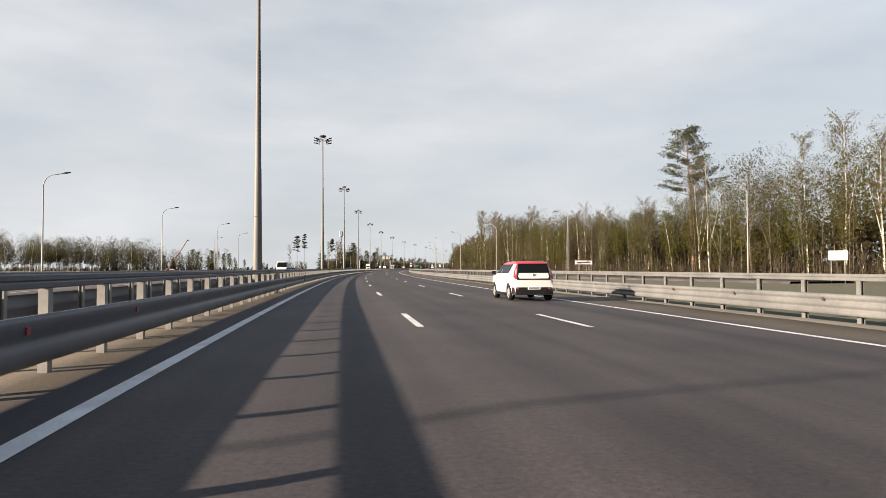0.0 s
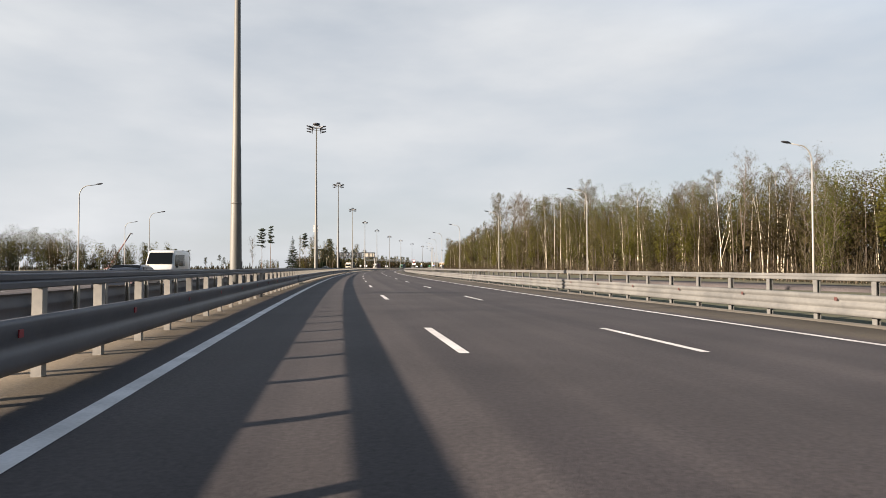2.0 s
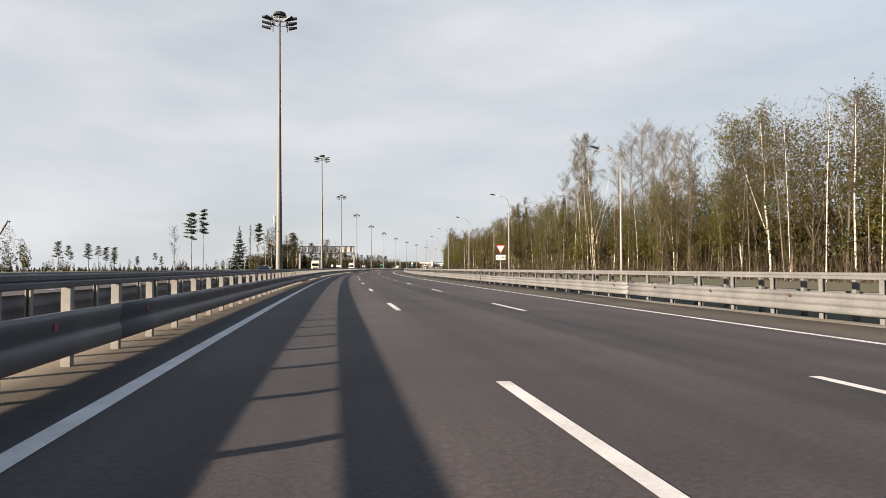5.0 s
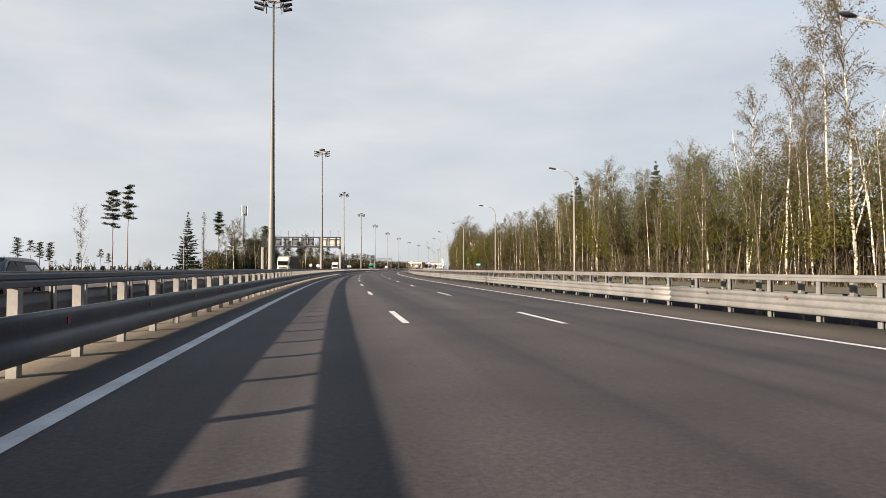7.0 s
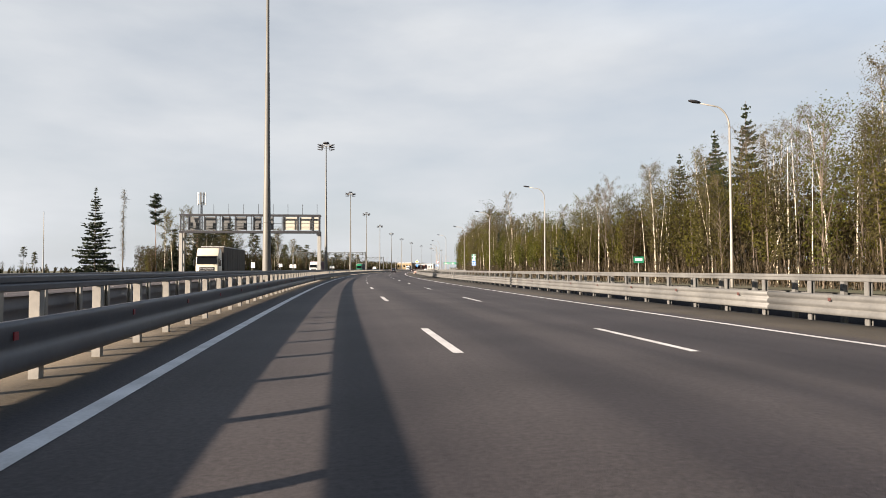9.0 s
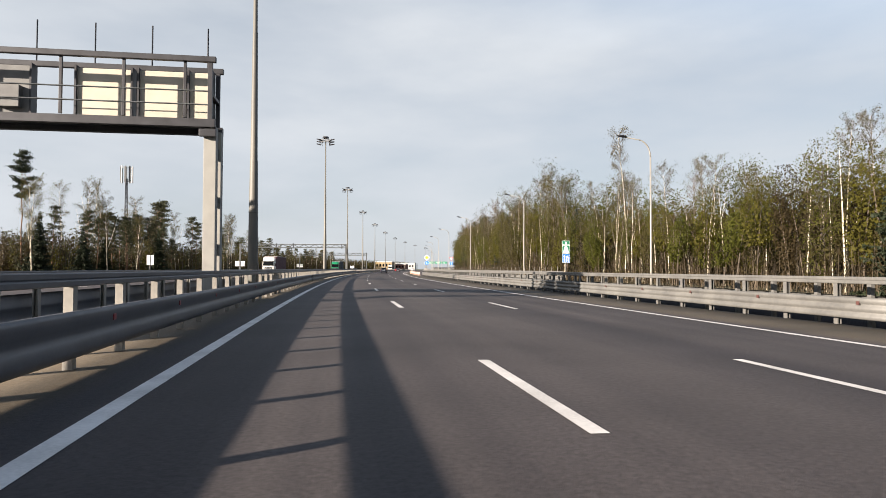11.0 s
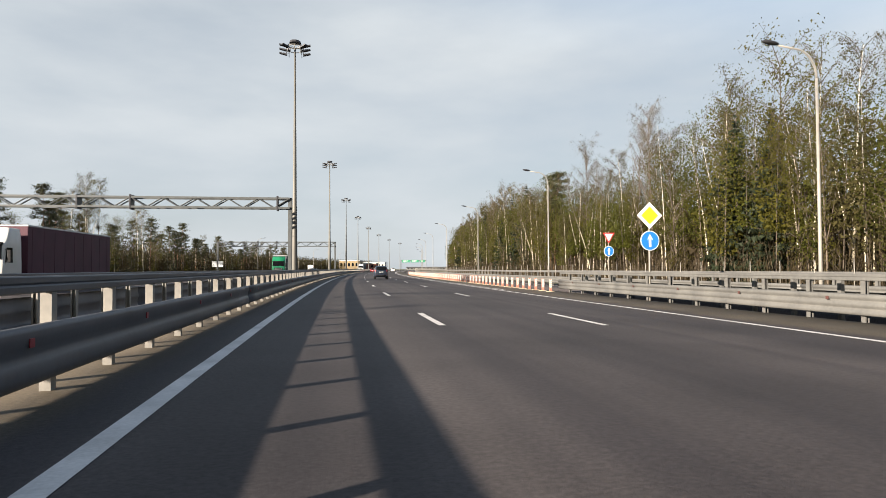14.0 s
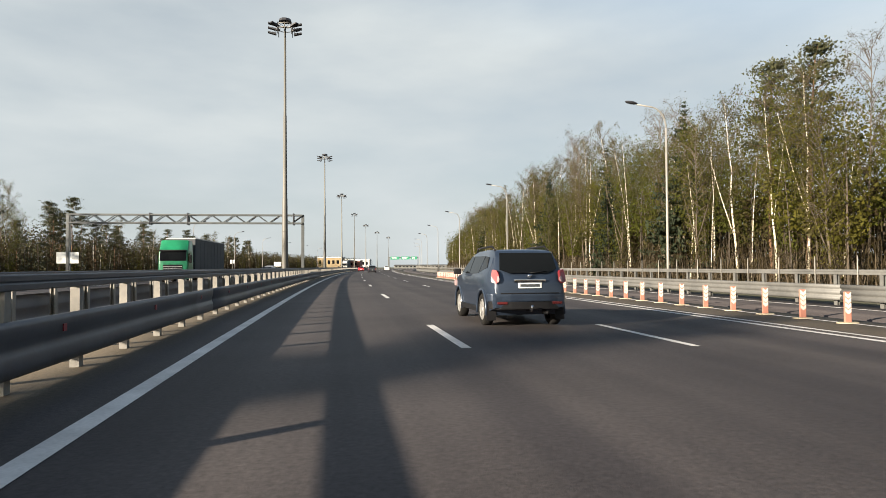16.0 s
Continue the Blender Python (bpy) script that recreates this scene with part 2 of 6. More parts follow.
# ---- mesh helpers ----
def raw_mesh(name, verts, faces, material, smooth=False, uvs=None):
    """A mesh from vertex and face arrays; faces all of one size go in fast."""
    me = bpy.data.meshes.new(name)
    verts = np.asarray(verts, np.float32)
    if isinstance(faces, np.ndarray):
        k = faces.shape[1]
        me.vertices.add(len(verts))
        me.vertices.foreach_set("co", verts.ravel())
        me.loops.add(faces.size)
        me.loops.foreach_set("vertex_index", faces.astype(np.int32).ravel())
        me.polygons.add(len(faces))
        me.polygons.foreach_set("loop_start", np.arange(0, faces.size, k, dtype=np.int32))
        me.update(calc_edges=True)
    else:
        me.from_pydata([tuple(map(float, v)) for v in verts], [], faces)
    if uvs is not None:
        layer = me.uv_layers.new(name="UVMap")
        idx = np.empty(len(me.loops), np.int32)
        me.loops.foreach_get("vertex_index", idx)
        layer.data.foreach_set("uv", np.asarray(uvs, np.float32)[idx].ravel())
    if smooth:
        me.polygons.foreach_set("use_smooth", np.ones(len(me.polygons), bool))
    me.materials.append(material)
    return me


def under(ob, parent):
    ob.parent = parent
    return ob


def part(name, bm, material, parent, label=""):
    """Links a bmesh or a mesh as one object under a thing or a part."""
    if isinstance(bm, bmesh.types.BMesh):
        me = bpy.data.meshes.new(name)
        bm.to_mesh(me)
        bm.free()
        me.materials.append(material)
    else:
        me = bm
    ob = new(name, me)
    ob.parent = parent
    if label:
        tagged(ob, label)
    return ob


def thing(name, m, label, category, group="", kind=""):
    ob = new(name)
    ob.empty_display_size = 0.3
    ob.matrix_basis = m
    return tagged(ob, label, category, group, kind)


def box_bm(boxes, bevel=0.0):
    """Boxes (x0, x1, y0, y1, z0, z1) in one bmesh, edges bevelled."""
    bm = bmesh.new()
    for x0, x1, y0, y1, z0, z1 in boxes:
        bmesh.ops.create_cube(bm, size=1, matrix=Matrix.Translation(((x0 + x1) / 2, (y0 + y1) / 2, (z0 + z1) / 2)) @ Matrix.Diagonal((x1 - x0, y1 - y0, z1 - z0, 1)))
    if bevel:
        bmesh.ops.bevel(bm, geom=bm.edges[:], offset=bevel, segments=2, profile=0.7, affect="EDGES")
    return bm


def tube(points, radii, sides=8):
    """Vertices and quads of a tapered tube along points."""
    pts = [Vector(p) for p in points]
    v, f = [], []
    for i, p in enumerate(pts):
        d = (pts[min(i + 1, len(pts) - 1)] - pts[max(i - 1, 0)]).normalized()
        a = d.cross(Vector((0.13, 0.97, 0.2))).normalized()
        b = d.cross(a)
        for k in range(sides):
            w = 2 * math.pi * k / sides
            v.append(p + (a * math.cos(w) + b * math.sin(w)) * radii[i])
    for i in range(len(pts) - 1):
        for k in range(sides):
            k2 = (k + 1) % sides
            f.append((i * sides + k, i * sides + k2, (i + 1) * sides + k2, (i + 1) * sides + k))
    return v, f


def tube_mesh(name, runs, material, sides=8, caps=True, smooth=True):
    v, f = [], []
    for pts, radii in runs:
        a, b = tube(pts, radii, sides)
        o = len(v)
        v += a
        f += [tuple(i + o for i in q) for q in b]
        if caps:
            f.append(tuple(o + i for i in range(sides))[::-1])
            f.append(tuple(len(v) - sides + i for i in range(sides)))
    return raw_mesh(name, v, f, material, smooth)


# ---- the road's line ----
BEND_AT = np.arange(-40, 1121, 80.0)
BEND = np.array([-0.474, -0.451, -0.449, -0.311, -0.533, -0.56, -0.613, -0.426, -0.423, -0.343, -0.445, -0.519, -0.559, -0.58, -0.596]) * 1e-3
FINE = np.arange(-60, 2000, 4.0)
HEAD = np.cumsum(np.interp(FINE, BEND_AT, BEND)) * 4
HEAD -= np.interp(0, FINE, HEAD)
LINE_X, LINE_Y = np.cumsum(-np.sin(HEAD)) * 4, np.cumsum(np.cos(HEAD)) * 4
LINE_X -= np.interp(0, FINE, LINE_X)
LINE_Y -= np.interp(0, FINE, LINE_Y)


def back_line(s):
    """Extends the line straight behind its start."""
    s0 = np.minimum(s + 56.0, 0)
    a = np.interp(s, FINE, HEAD)
    return np.interp(s, FINE, LINE_X) - np.sin(a) * s0, np.interp(s, FINE, LINE_Y) + np.cos(a) * s0, a


def spot(s, n, z):
    """World places for distance s along and n to the right of the road's line."""
    s, n, z = np.broadcast_arrays(np.asarray(s, float), np.asarray(n, float), np.asarray(z, float))
    x, y, a = back_line(s)
    return np.stack([x + np.cos(a) * n, y + np.sin(a) * n, z], -1)


def at(s, n, z=0.0, turn=0.0):
    """A pose on the road: x to the right, y along."""
    p = spot(s, n, z)
    return pose(p[0], p[1], p[2], 0, 0, math.degrees(float(back_line(np.asarray(float(s)))[2])) + turn)


PROFILE_N = [-60, -3.9, -2.6, 0, 2.0, 9.65, 13.2, 20, 60]
PROFILE_Z = [-0.02, -0.02, 0.0, 0.0, 0.077, -0.056, -0.118, -0.13, -0.13]


def road_z(n):
    return np.interp(n, PROFILE_N, PROFILE_Z)


def loft(name, s, ns, zs, material, closed=False, smooth=False, caps=False):
    """A strip or bar along the road: ns, zs are profiles, one for all s or one each."""
    ns, zs = np.asarray(ns, float), np.asarray(zs, float)
    k = ns.shape[-1]
    ns, zs = np.broadcast_to(ns, (len(s), k)), np.broadcast_to(zs, (len(s), k))
    v = spot(s[:, None], ns, zs)
    uv = np.stack([ns, np.broadcast_to(s[:, None], ns.shape)], -1).reshape(-1, 2)
    i, j = np.meshgrid(np.arange(len(s) - 1), np.arange(k if closed else k - 1), indexing="ij")
    j2 = (j + 1) % k
    f = np.stack([i * k + j, i * k + j2, (i + 1) * k + j2, (i + 1) * k + j], -1).reshape(-1, 4)
    if caps:
        f = [tuple(int(x) for x in q) for q in f] + [tuple(range(k))[::-1], tuple((len(s) - 1) * k + q for q in range(k))]
    return raw_mesh(name, v.reshape(-1, 3), f, material, smooth, uv)


def setting(name, me, label, category):
    return tagged(new(name, me), label, category, kind="structure")


# ---- ground and roads ----
def side_n(s):
    """The lamp line of the side road, which leaves the motorway towards the start."""
    return np.interp(s, [-60, 75, 120, 153, 190, 230, 265, 440, 506, 547, 900], [80, 47, 37.4, 29.9, 24.8, 22.3, 21.7, 22.0, 19.4, 18.0, 18.3]) + 1.6


g = 3000.0
gx = np.array([-g, -800, -200, 0, 200, 800, g])
gy = np.array([-g, -800, -200, 0, 300, 700, 1200, g])
gv = [(x, y, -0.36) for y in gy for x in gx]
gf = [(j * 7 + i, j * 7 + i + 1, j * 7 + i + 8, j * 7 + i + 7) for j in range(7) for i in range(6)]
setting("ground", raw_mesh("ground", gv, gf, GRASS), "flat grassy ground, brown and green in spring", "ground")

S_ALL = np.concatenate([np.arange(-200, 1000, 8.0), np.arange(1000, 1900, 20.0)])
rn = [-3.95, -3.9, -3.2, -2.6, -1.0, 0, 1.0, 2.0, 4, 6, 8, 9.65, 11, 13.2, 13.26, 13.7]
setting("road", loft("road", S_ALL, rn, [-0.35] + [float(road_z(n)) for n in rn[1:-2]] + [-0.16, -0.52], ROAD), "grey worn asphalt motorway carriageway with dusty edges", "road")
setting("road_opposite", loft("road_opposite", S_ALL, [-25.5, -25.3, -7.1, -6.9], [-0.35, -0.05, 0.0, -0.35], ROAD_FAR), "asphalt carriageway of the opposite direction", "road")
setting("median_ground", loft("median", S_ALL, [-6.9, -6.6, -4.4, -3.95], [-0.05, 0.0, 0.02, -0.03], SOIL), "bare sandy soil of the median strip", "median")
s2 = np.arange(60, 1000, 8.0)
sn = side_n(s2)[:, None]
lefts = np.maximum(sn - 8.2, np.where(s2 < 516, 14.6, 13.6)[:, None])
setting("road_side", loft("road_side", s2, np.concatenate([lefts - 0.1, lefts, sn - 1.2, sn - 1.0], 1), np.array([-0.355, -0.12, -0.12, -0.355]), ROAD_SIDE), "narrow asphalt side road joining the motorway", "road")

SAND = surface("drifted_sand", (0.150, 0.130, 0.100), (0.085, 0.074, 0.058), 0.95, scale=1.2, fine=14, bump=0.4)
s4 = np.arange(-60, 206, 2.0)
inner = 12.42 + 0.10 * np.sin(s4 * 0.31) + 0.07 * np.sin(s4 * 0.83 + 1.0) + np.clip((s4 - 190) / 16, 0, 1) * 0.7
setting("sand_drift", loft("sand_drift", s4, np.stack([inner, inner + 0.03, np.full(len(s4), 13.19)], 1), np.stack([road_z(inner) - 0.002, road_z(inner) + 0.008, np.full(len(s4), float(road_z(13.19)) + 0.012)], 1), SAND), "pale sand drifted along the foot of the guardrail", "sand")

# ---- painted lines ----
def stripe(n, width, s):
    return loft("line", s, [n - width / 2, n + width / 2], [float(road_z(n - width / 2)) + 0.006, float(road_z(n + width / 2)) + 0.006], PAINT)


setting("edge_line_left", stripe(-1.93, 0.22, S_ALL), "continuous white edge line painted on asphalt", "road marking")
setting("edge_line_right", stripe(9.65, 0.2, S_ALL), "continuous white edge line painted on asphalt", "road marking")
s3 = np.arange(520, 900, 6.0)
setting("merge_line", stripe(10.15, 0.16, s3), "second white line beside the edge line", "road marking")
setting("side_line", loft("line", s3, np.stack([side_n(s3) - 3.3, side_n(s3) - 3.12], 1), np.array([-0.112, -0.112]), PAINT), "white line along the joining side road", "road marking")
for n_line, name in ((2.079, "lane_dashes"), (5.829, "lane_dashes_right")):
    row = new(name)
    tagged(row, "broken white lane line of long dashes", "road marking", kind="structure")
    for k in range(-2, 62):
        s0 = 13.61 + 16 * k
        part("dash", stripe(n_line, 0.16, np.array([s0, s0 + 2, s0 + 4.0])), PAINT, row)
row = new("opposite_dashes")
tagged(row, "broken white lane lines of the opposite carriageway", "road marking", kind="structure")
for n_line in (-10.9, -14.65, -18.4):
    for k in range(-1, 50):
        s0 = 8.0 + 16 * k
        part("dash", loft("line", np.array([s0, s0 + 4.0]), [n_line - 0.08, n_line + 0.08], [0.004, 0.004], PAINT), PAINT, row)


def world_part(name, me, parent, label=""):
    """A part whose vertices are world places."""
    ob = part(name, me, None, parent, label)
    ob.matrix_parent_inverse = parent.matrix_basis.inverted()
    return ob


# ---- guardrails ----
WAVE = [(0.0, 0.735), (0.045, 0.73), (0.085, 0.70), (0.085, 0.615), (0.028, 0.58), (0.022, 0.545), (0.085, 0.50), (0.085, 0.415), (0.028, 0.38), (0.022, 0.345), (0.085, 0.30), (0.085, 0.215), (0.045, 0.187), (0.0, 0.182)]
WAVE_TWO = [(0.0, 0.76), (0.05, 0.757), (0.082, 0.735), (0.09, 0.70), (0.086, 0.63), (0.066, 0.55), (0.05, 0.49), (0.05, 0.45), (0.07, 0.41), (0.086, 0.36), (0.09, 0.27), (0.082, 0.205), (0.05, 0.172), (0.0, 0.165)]
RAIL = [(-0.06, 1.085), (-0.06, 1.235), (-0.045, 1.25), (0.045, 1.25), (0.06, 1.235), (0.06, 1.18), (0.045, 1.16), (0.06, 1.14), (0.06, 1.085), (0.045, 1.07), (-0.045, 1.07)]


def post_mesh(material):
    """An upright C-section post with a cap plate."""
    w, d, t = 0.07, 0.06, 0.012
    loop = [(-w, -d), (w, -d), (w, -d + 0.03), (w - t, -d + 0.03), (w - t, -d + t), (-w + t, -d + t), (-w + t, d - t), (w - t, d - t), (w - t, d - 0.03), (w, d - 0.03), (w, d), (-w, d)]
    loop = [(y, x) for x, y in loop]
    k = len(loop)
    v = [(x, y, z) for z in (-0.3, 1.10) for x, y in loop]
    f = [(i, (i + 1) % k, k + (i + 1) % k, k + i) for i in range(k)] + [tuple(range(k)), tuple(range(k, 2 * k))[::-1]]
    return raw_mesh("post", v, f, material)


# roadside posts take darker steel, standing in for shade inside their open section
POST, POST_SHADED = post_mesh(ZINC_POST), post_mesh(ZINC)
BLOCK = raw_mesh("spacer", [(x, y, z) for z in (0.36, 0.56) for x, y in ((0.0, -0.05), (0.13, -0.05), (0.13, 0.05), (0.0, 0.05))],
                              [(0, 1, 5, 4), (1, 2, 6, 5), (2, 3, 7, 6), (3, 0, 4, 7), (0, 3, 2, 1), (4, 5, 6, 7)], ZINC)
REFLEX, REFLEX_DULL = [raw_mesh("reflector", [(x, y, z) for x in (0.0, 0.012) for y, z in ((-0.05, -0.045), (0.05, -0.045), (0.05, 0.045), (-0.05, 0.045))],
                  [(4, 5, 6, 7), (0, 1, 5, 4), (1, 2, 6, 5), (2, 3, 7, 6), (3, 0, 4, 7)], q) for q in (RED_REFLEX, DULL_REFLEX)]


ROD = tube_mesh("rod", [([(0, 0, 0.6), (0, 0, 1.72)], [0.022, 0.018])], ZINC_POST, 6)


# the median's posts, 2 m apart with a short bay here and there
POST_RUNS = ((-35.0, 11.04, 23), (11.04, 97.06, 43), (97.06, 216.12, 60), (216.12, 249.57, 17), (249.57, 318.92, 34), (318.92, 403.94, 43), (403.94, 456.24, 26), (456.24, 489.4, 17), (489.4, 559.46, 35), (559.46, 961.46, 201))
MEDIAN_POSTS = np.concatenate([np.linspace(a, b, k, endpoint=False) for a, b, k in POST_RUNS])


def guardrail(s0, s1, n_of, face, z0, label, group, red=False, rods=False):
    """A stretch of guardrail from s0 to s1: face 1 looks to +n, -1 to -n."""
    s = np.arange(s0, s1 + 0.01, 2.0)
    n = n_of(s)
    mid = len(s) // 2
    root = thing("guardrail", at(s[mid], float(n[mid]), z0), label, "guardrail", group)
    steel, shape = (ZINC_SHADED, WAVE_TWO) if n[0] < 0 else (ZINC, WAVE)
    wave = [(0.10 + a, z) for a, z in shape] + [(0.094 + a, z) for a, z in shape[::-1]]
    wn_, wz = np.array([a for a, _ in wave]) * face, np.array([b for _, b in wave]) + z0
    # lapped joints every 4 m: each second ring of the beam stands a little proud
    lap = np.where(np.arange(len(s)) % 2 == 0, 0.006, 0.0)[:, None] * face
    world_part("beam", loft("beam", s, n[:, None] + wn_ + lap, wz, steel, closed=True, smooth=True, caps=True), root)
    rn_, rz = np.array([a for a, _ in RAIL]) * face, np.array([b for _, b in RAIL]) + z0
    world_part("top_rail", loft("top_rail", s, n[:, None] + rn_, rz, steel, closed=True, caps=True), root)
    inv = root.matrix_basis.inverted()
    near = n[0] < 0 and face > 0
    stands = MEDIAN_POSTS[(MEDIAN_POSTS >= s0) & (MEDIAN_POSTS < s1)] if near else s[:-1] + 0.4
    for i, here in enumerate(stands):
        p = part("post", POST if n[0] < 0 else POST_SHADED, None, root)
        p.matrix_basis = inv @ at(here, float(n_of(np.array([here]))[0]) - 0.02 * face, z0, 0 if face > 0 else 180)
        if face > 0 or red:
            b = part("spacer", BLOCK, None, root)
            b.matrix_basis = p.matrix_basis.copy()
        if rods:
            q = part("rod", ROD, None, root)
            q.matrix_basis = inv @ at(here + 0.9, float(n_of(np.array([here + 0.9]))[0]) + 0.1 * face, z0, 0)
        if red and i % 2 == 0:
            r = part("reflector", REFLEX if n[0] < 0 else REFLEX_DULL, None, root, "small red reflector")
            r.matrix_basis = inv @ at(here + 1.06, float(n_of(np.array([here + 1.06]))[0]) + 0.188 * face, z0 + 0.60, 0 if face > 0 else 180)
    return root


for k in range(-1, 14):
    guardrail(-10 + 64 * k, 54 + 64 * k, lambda s: np.full(len(s), -3.3), 1, 0.0, "galvanised double-rail guardrail with posts on the median", "median guardrails", red=True)
    guardrail(-10 + 64 * k, 54 + 64 * k, lambda s: np.full(len(s), -6.4), -1, 0.0, "galvanised guardrail seen from behind on the median", "far median guardrails")
for k in range(-1, 8):
    guardrail(6 + 64 * k, 70 + 64 * k, lambda s: np.full(len(s), 13.15), -1, -0.118, "galvanised double-rail guardrail along the road edge", "roadside guardrails", red=True)
for k in range(6):
    guardrail(134 + 64 * k, 198 + 64 * k, lambda s: np.full(len(s), 14.2), 1, -0.13, "galvanised guardrail along the side road", "side road guardrails")
for k in range(0, 5):
    guardrail(440 + 64 * k, 504 + 64 * k, lambda s: side_n(s) - 2.2, -1, -0.12, "galvanised guardrail with thin rods along the side road", "outer guardrails", rods=True)

# ---- high lamp masts on the median ----
def build_mast(m):
    root = thing("high_mast", m, "tall tapered steel lighting mast with a crown of floodlights", "light mast", "masts on the median")
    part("pole", tube_mesh("pole", [([(0, 0, -0.3), (0, 0, 1.2), (0, 0, 6.8), (0, 0, 6.85), (0, 0, 13.4), (0, 0, 13.45), (0, 0, 20.62)], [0.265, 0.26, 0.195, 0.18, 0.13, 0.115, 0.075])], MAST, 16, smooth=True), None, root)
    part("flange", tube_mesh("flange", [([(0, 0, -0.02), (0, 0, 0.04)], [0.44, 0.44])], MAST, 16, smooth=False), None, root)
    part("hatch", box_bm([(0.18, 0.275, -0.11, 0.11, 1.0, 1.6)], 0.01), MAST, root)
    part("joint_collar", tube_mesh("joint_collar", [([(0, 0, 4.15), (0, 0, 4.21)], [0.238, 0.238])], MAST, 16, smooth=True), None, root)
    part("cap", tube_mesh("cap", [([(0, 0, 20.97), (0, 0, 21.04), (0, 0, 21.24)], [0.30, 0.52, 0.46])], DARK_STEEL, 10, smooth=False), None, root, "dark head-frame cover")
    for z, r in ((20.77, 0.62), (20.42, 0.62)):
        pts = [(r * math.cos(a), r * math.sin(a), z) for a in np.linspace(0, 2 * math.pi, 25)]
        part("ring", tube_mesh("ring", [(pts, [0.03] * 25)], ZINC_POST, 6), None, root, "pale tubular lamp ring")
    spoke = tube_mesh("spoke", [([(0.08, 0, 20.60), (0.62, 0, 20.77), (0.62, 0, 20.42)], [0.022, 0.022, 0.02])], ZINC_POST, 6)
    for q in range(8):
        part("spoke", spoke, None, root).matrix_basis = pose(0, 0, 0, 0, 0, 45 * q)
    for q, a in enumerate((0, 40, 140, 180, 220, 320)):
        arm = part("bracket", tube_mesh("bracket", [([(0.55, 0, 20.77), (0.72, 0, 20.84), (0.72, 0, 19.92)], [0.03, 0.03, 0.03]), ([(0.6, 0, 20.42), (0.72, 0, 20.42)], [0.025, 0.025])], DARK_STEEL, 6), None, root)
        arm.matrix_basis = pose(0, 0, 0, 0, 0, a)
        for z in ((20.74, 20.37, 20.0) if q in (0, 3) else (20.52,)):
            lamp = part("floodlight", box_bm([(-0.02, 0.62, -0.17, 0.17, -0.05, 0.05), (0.0, 0.3, -0.12, 0.12, 0.05, 0.10)], 0.0), DARK_STEEL, arm, "flat dark floodlight")
            lamp.matrix_basis = pose(0.72, 0, z, 0, -14, 0)
    return root


MAST_S = [36.85, 98.5, 159.4, 222.4, 286.9, 349.0, 411.1, 476.2, 537.2, 601.04, 663.96, 726.03, 789.14, 852.01, 914.9, 977.7]
mast = build_mast(at(MAST_S[0], -4.36, 0.0))
for s in MAST_S[1:]:
    copy_thing(mast, at(s, -4.36, 0.0))

# ---- street lamps ----
def build_lamp(m, h=12.0):
    root = thing("street_lamp", m, "grey steel street lamp with a curved arm", "street lamp", "street lamps along the side roads")
    part("pole", tube_mesh("pole", [([(0, 0, -0.3), (0, 0, 2.0), (0, 0, h - 1.6)], [0.10, 0.09, 0.06])], ZINC_POST, 10), None, root)
    arc = [(-1.1 * (1 - math.cos(a)), 0, h - 1.6 + 1.35 * math.sin(a)) for a in np.linspace(0, 1.35, 8)]
    arc.append((-2.0, 0, h - 0.12))
    part("arm", tube_mesh("arm", [(arc, [0.055] * 6 + [0.045] * 3)], ZINC_POST, 8), None, root)
    bm = bmesh.new()
    bmesh.ops.create_uvsphere(bm, u_segments=12, v_segments=8, radius=1, matrix=Matrix.Translation((-2.35, 0, h - 0.02)) @ Matrix.Rotation(radians(8), 4, "Y") @ Matrix.Diagonal((0.44, 0.16, 0.10, 1)))
    part("lamp_head", bm, DARK_STEEL, root, "dark flat lamp head")
    part("base_door", box_bm([(0.06, 0.105, -0.05, 0.05, 0.6, 1.0)], 0.005), ZINC_POST, root)
    return root


LAMP_HEADS = ((75, 46.5), (118.2, 36.9), (152.2, 29.4), (187.7, 24.7), (225, 22.3), (262.6, 21.3), (304.9, 22.15), (346.2, 22.1), (389, 22.3), (425.5, 21.6), (466.8, 21.6), (507, 19.7), (547, 19.0),
              (587.3, 18.65), (629.5, 18.2), (671, 18.2), (712, 18.2), (753, 18.2), (794, 18.2), (836, 18.2), (878, 18.2))
lamp0 = build_lamp(at(38.0, 60.0, -0.2))
for s, n in LAMP_HEADS:
    copy_thing(lamp0, at(s, n + 2.35, -0.2))
for s, n in ((-5, -32.5), (35, -32.5), (74.8, -32.5), (114.9, -32.5), (154, -32.9), (194.5, -37.5), (222, -52), (700, -36), (741, -36), (782, -36), (823, -36), (864, -36), (905, -36)):
    copy_thing(lamp0, at(s, n, -0.2, 180))


slim = thing("slim_pole", at(406, -43.5, -0.3), "thin bare grey pole beyond the opposite road", "pole")
part("shaft", tube_mesh("shaft", [([(0, 0, -0.2), (0, 0, 3.0), (0, 0, 9.9)], [0.09, 0.07, 0.035])], ZINC_POST, 8), None, slim)
part("cap", tube_mesh("cap", [([(0, 0, 9.9), (0, 0, 10.0)], [0.045, 0.03])], DARK_STEEL, 8), None, slim)


# ---- gantries over the opposite carriageway ----
def bars(name, segs, r, material, sides=4):
    return tube_mesh(name, [([a, b], [r, r]) for a, b in segs], material, sides, smooth=False)


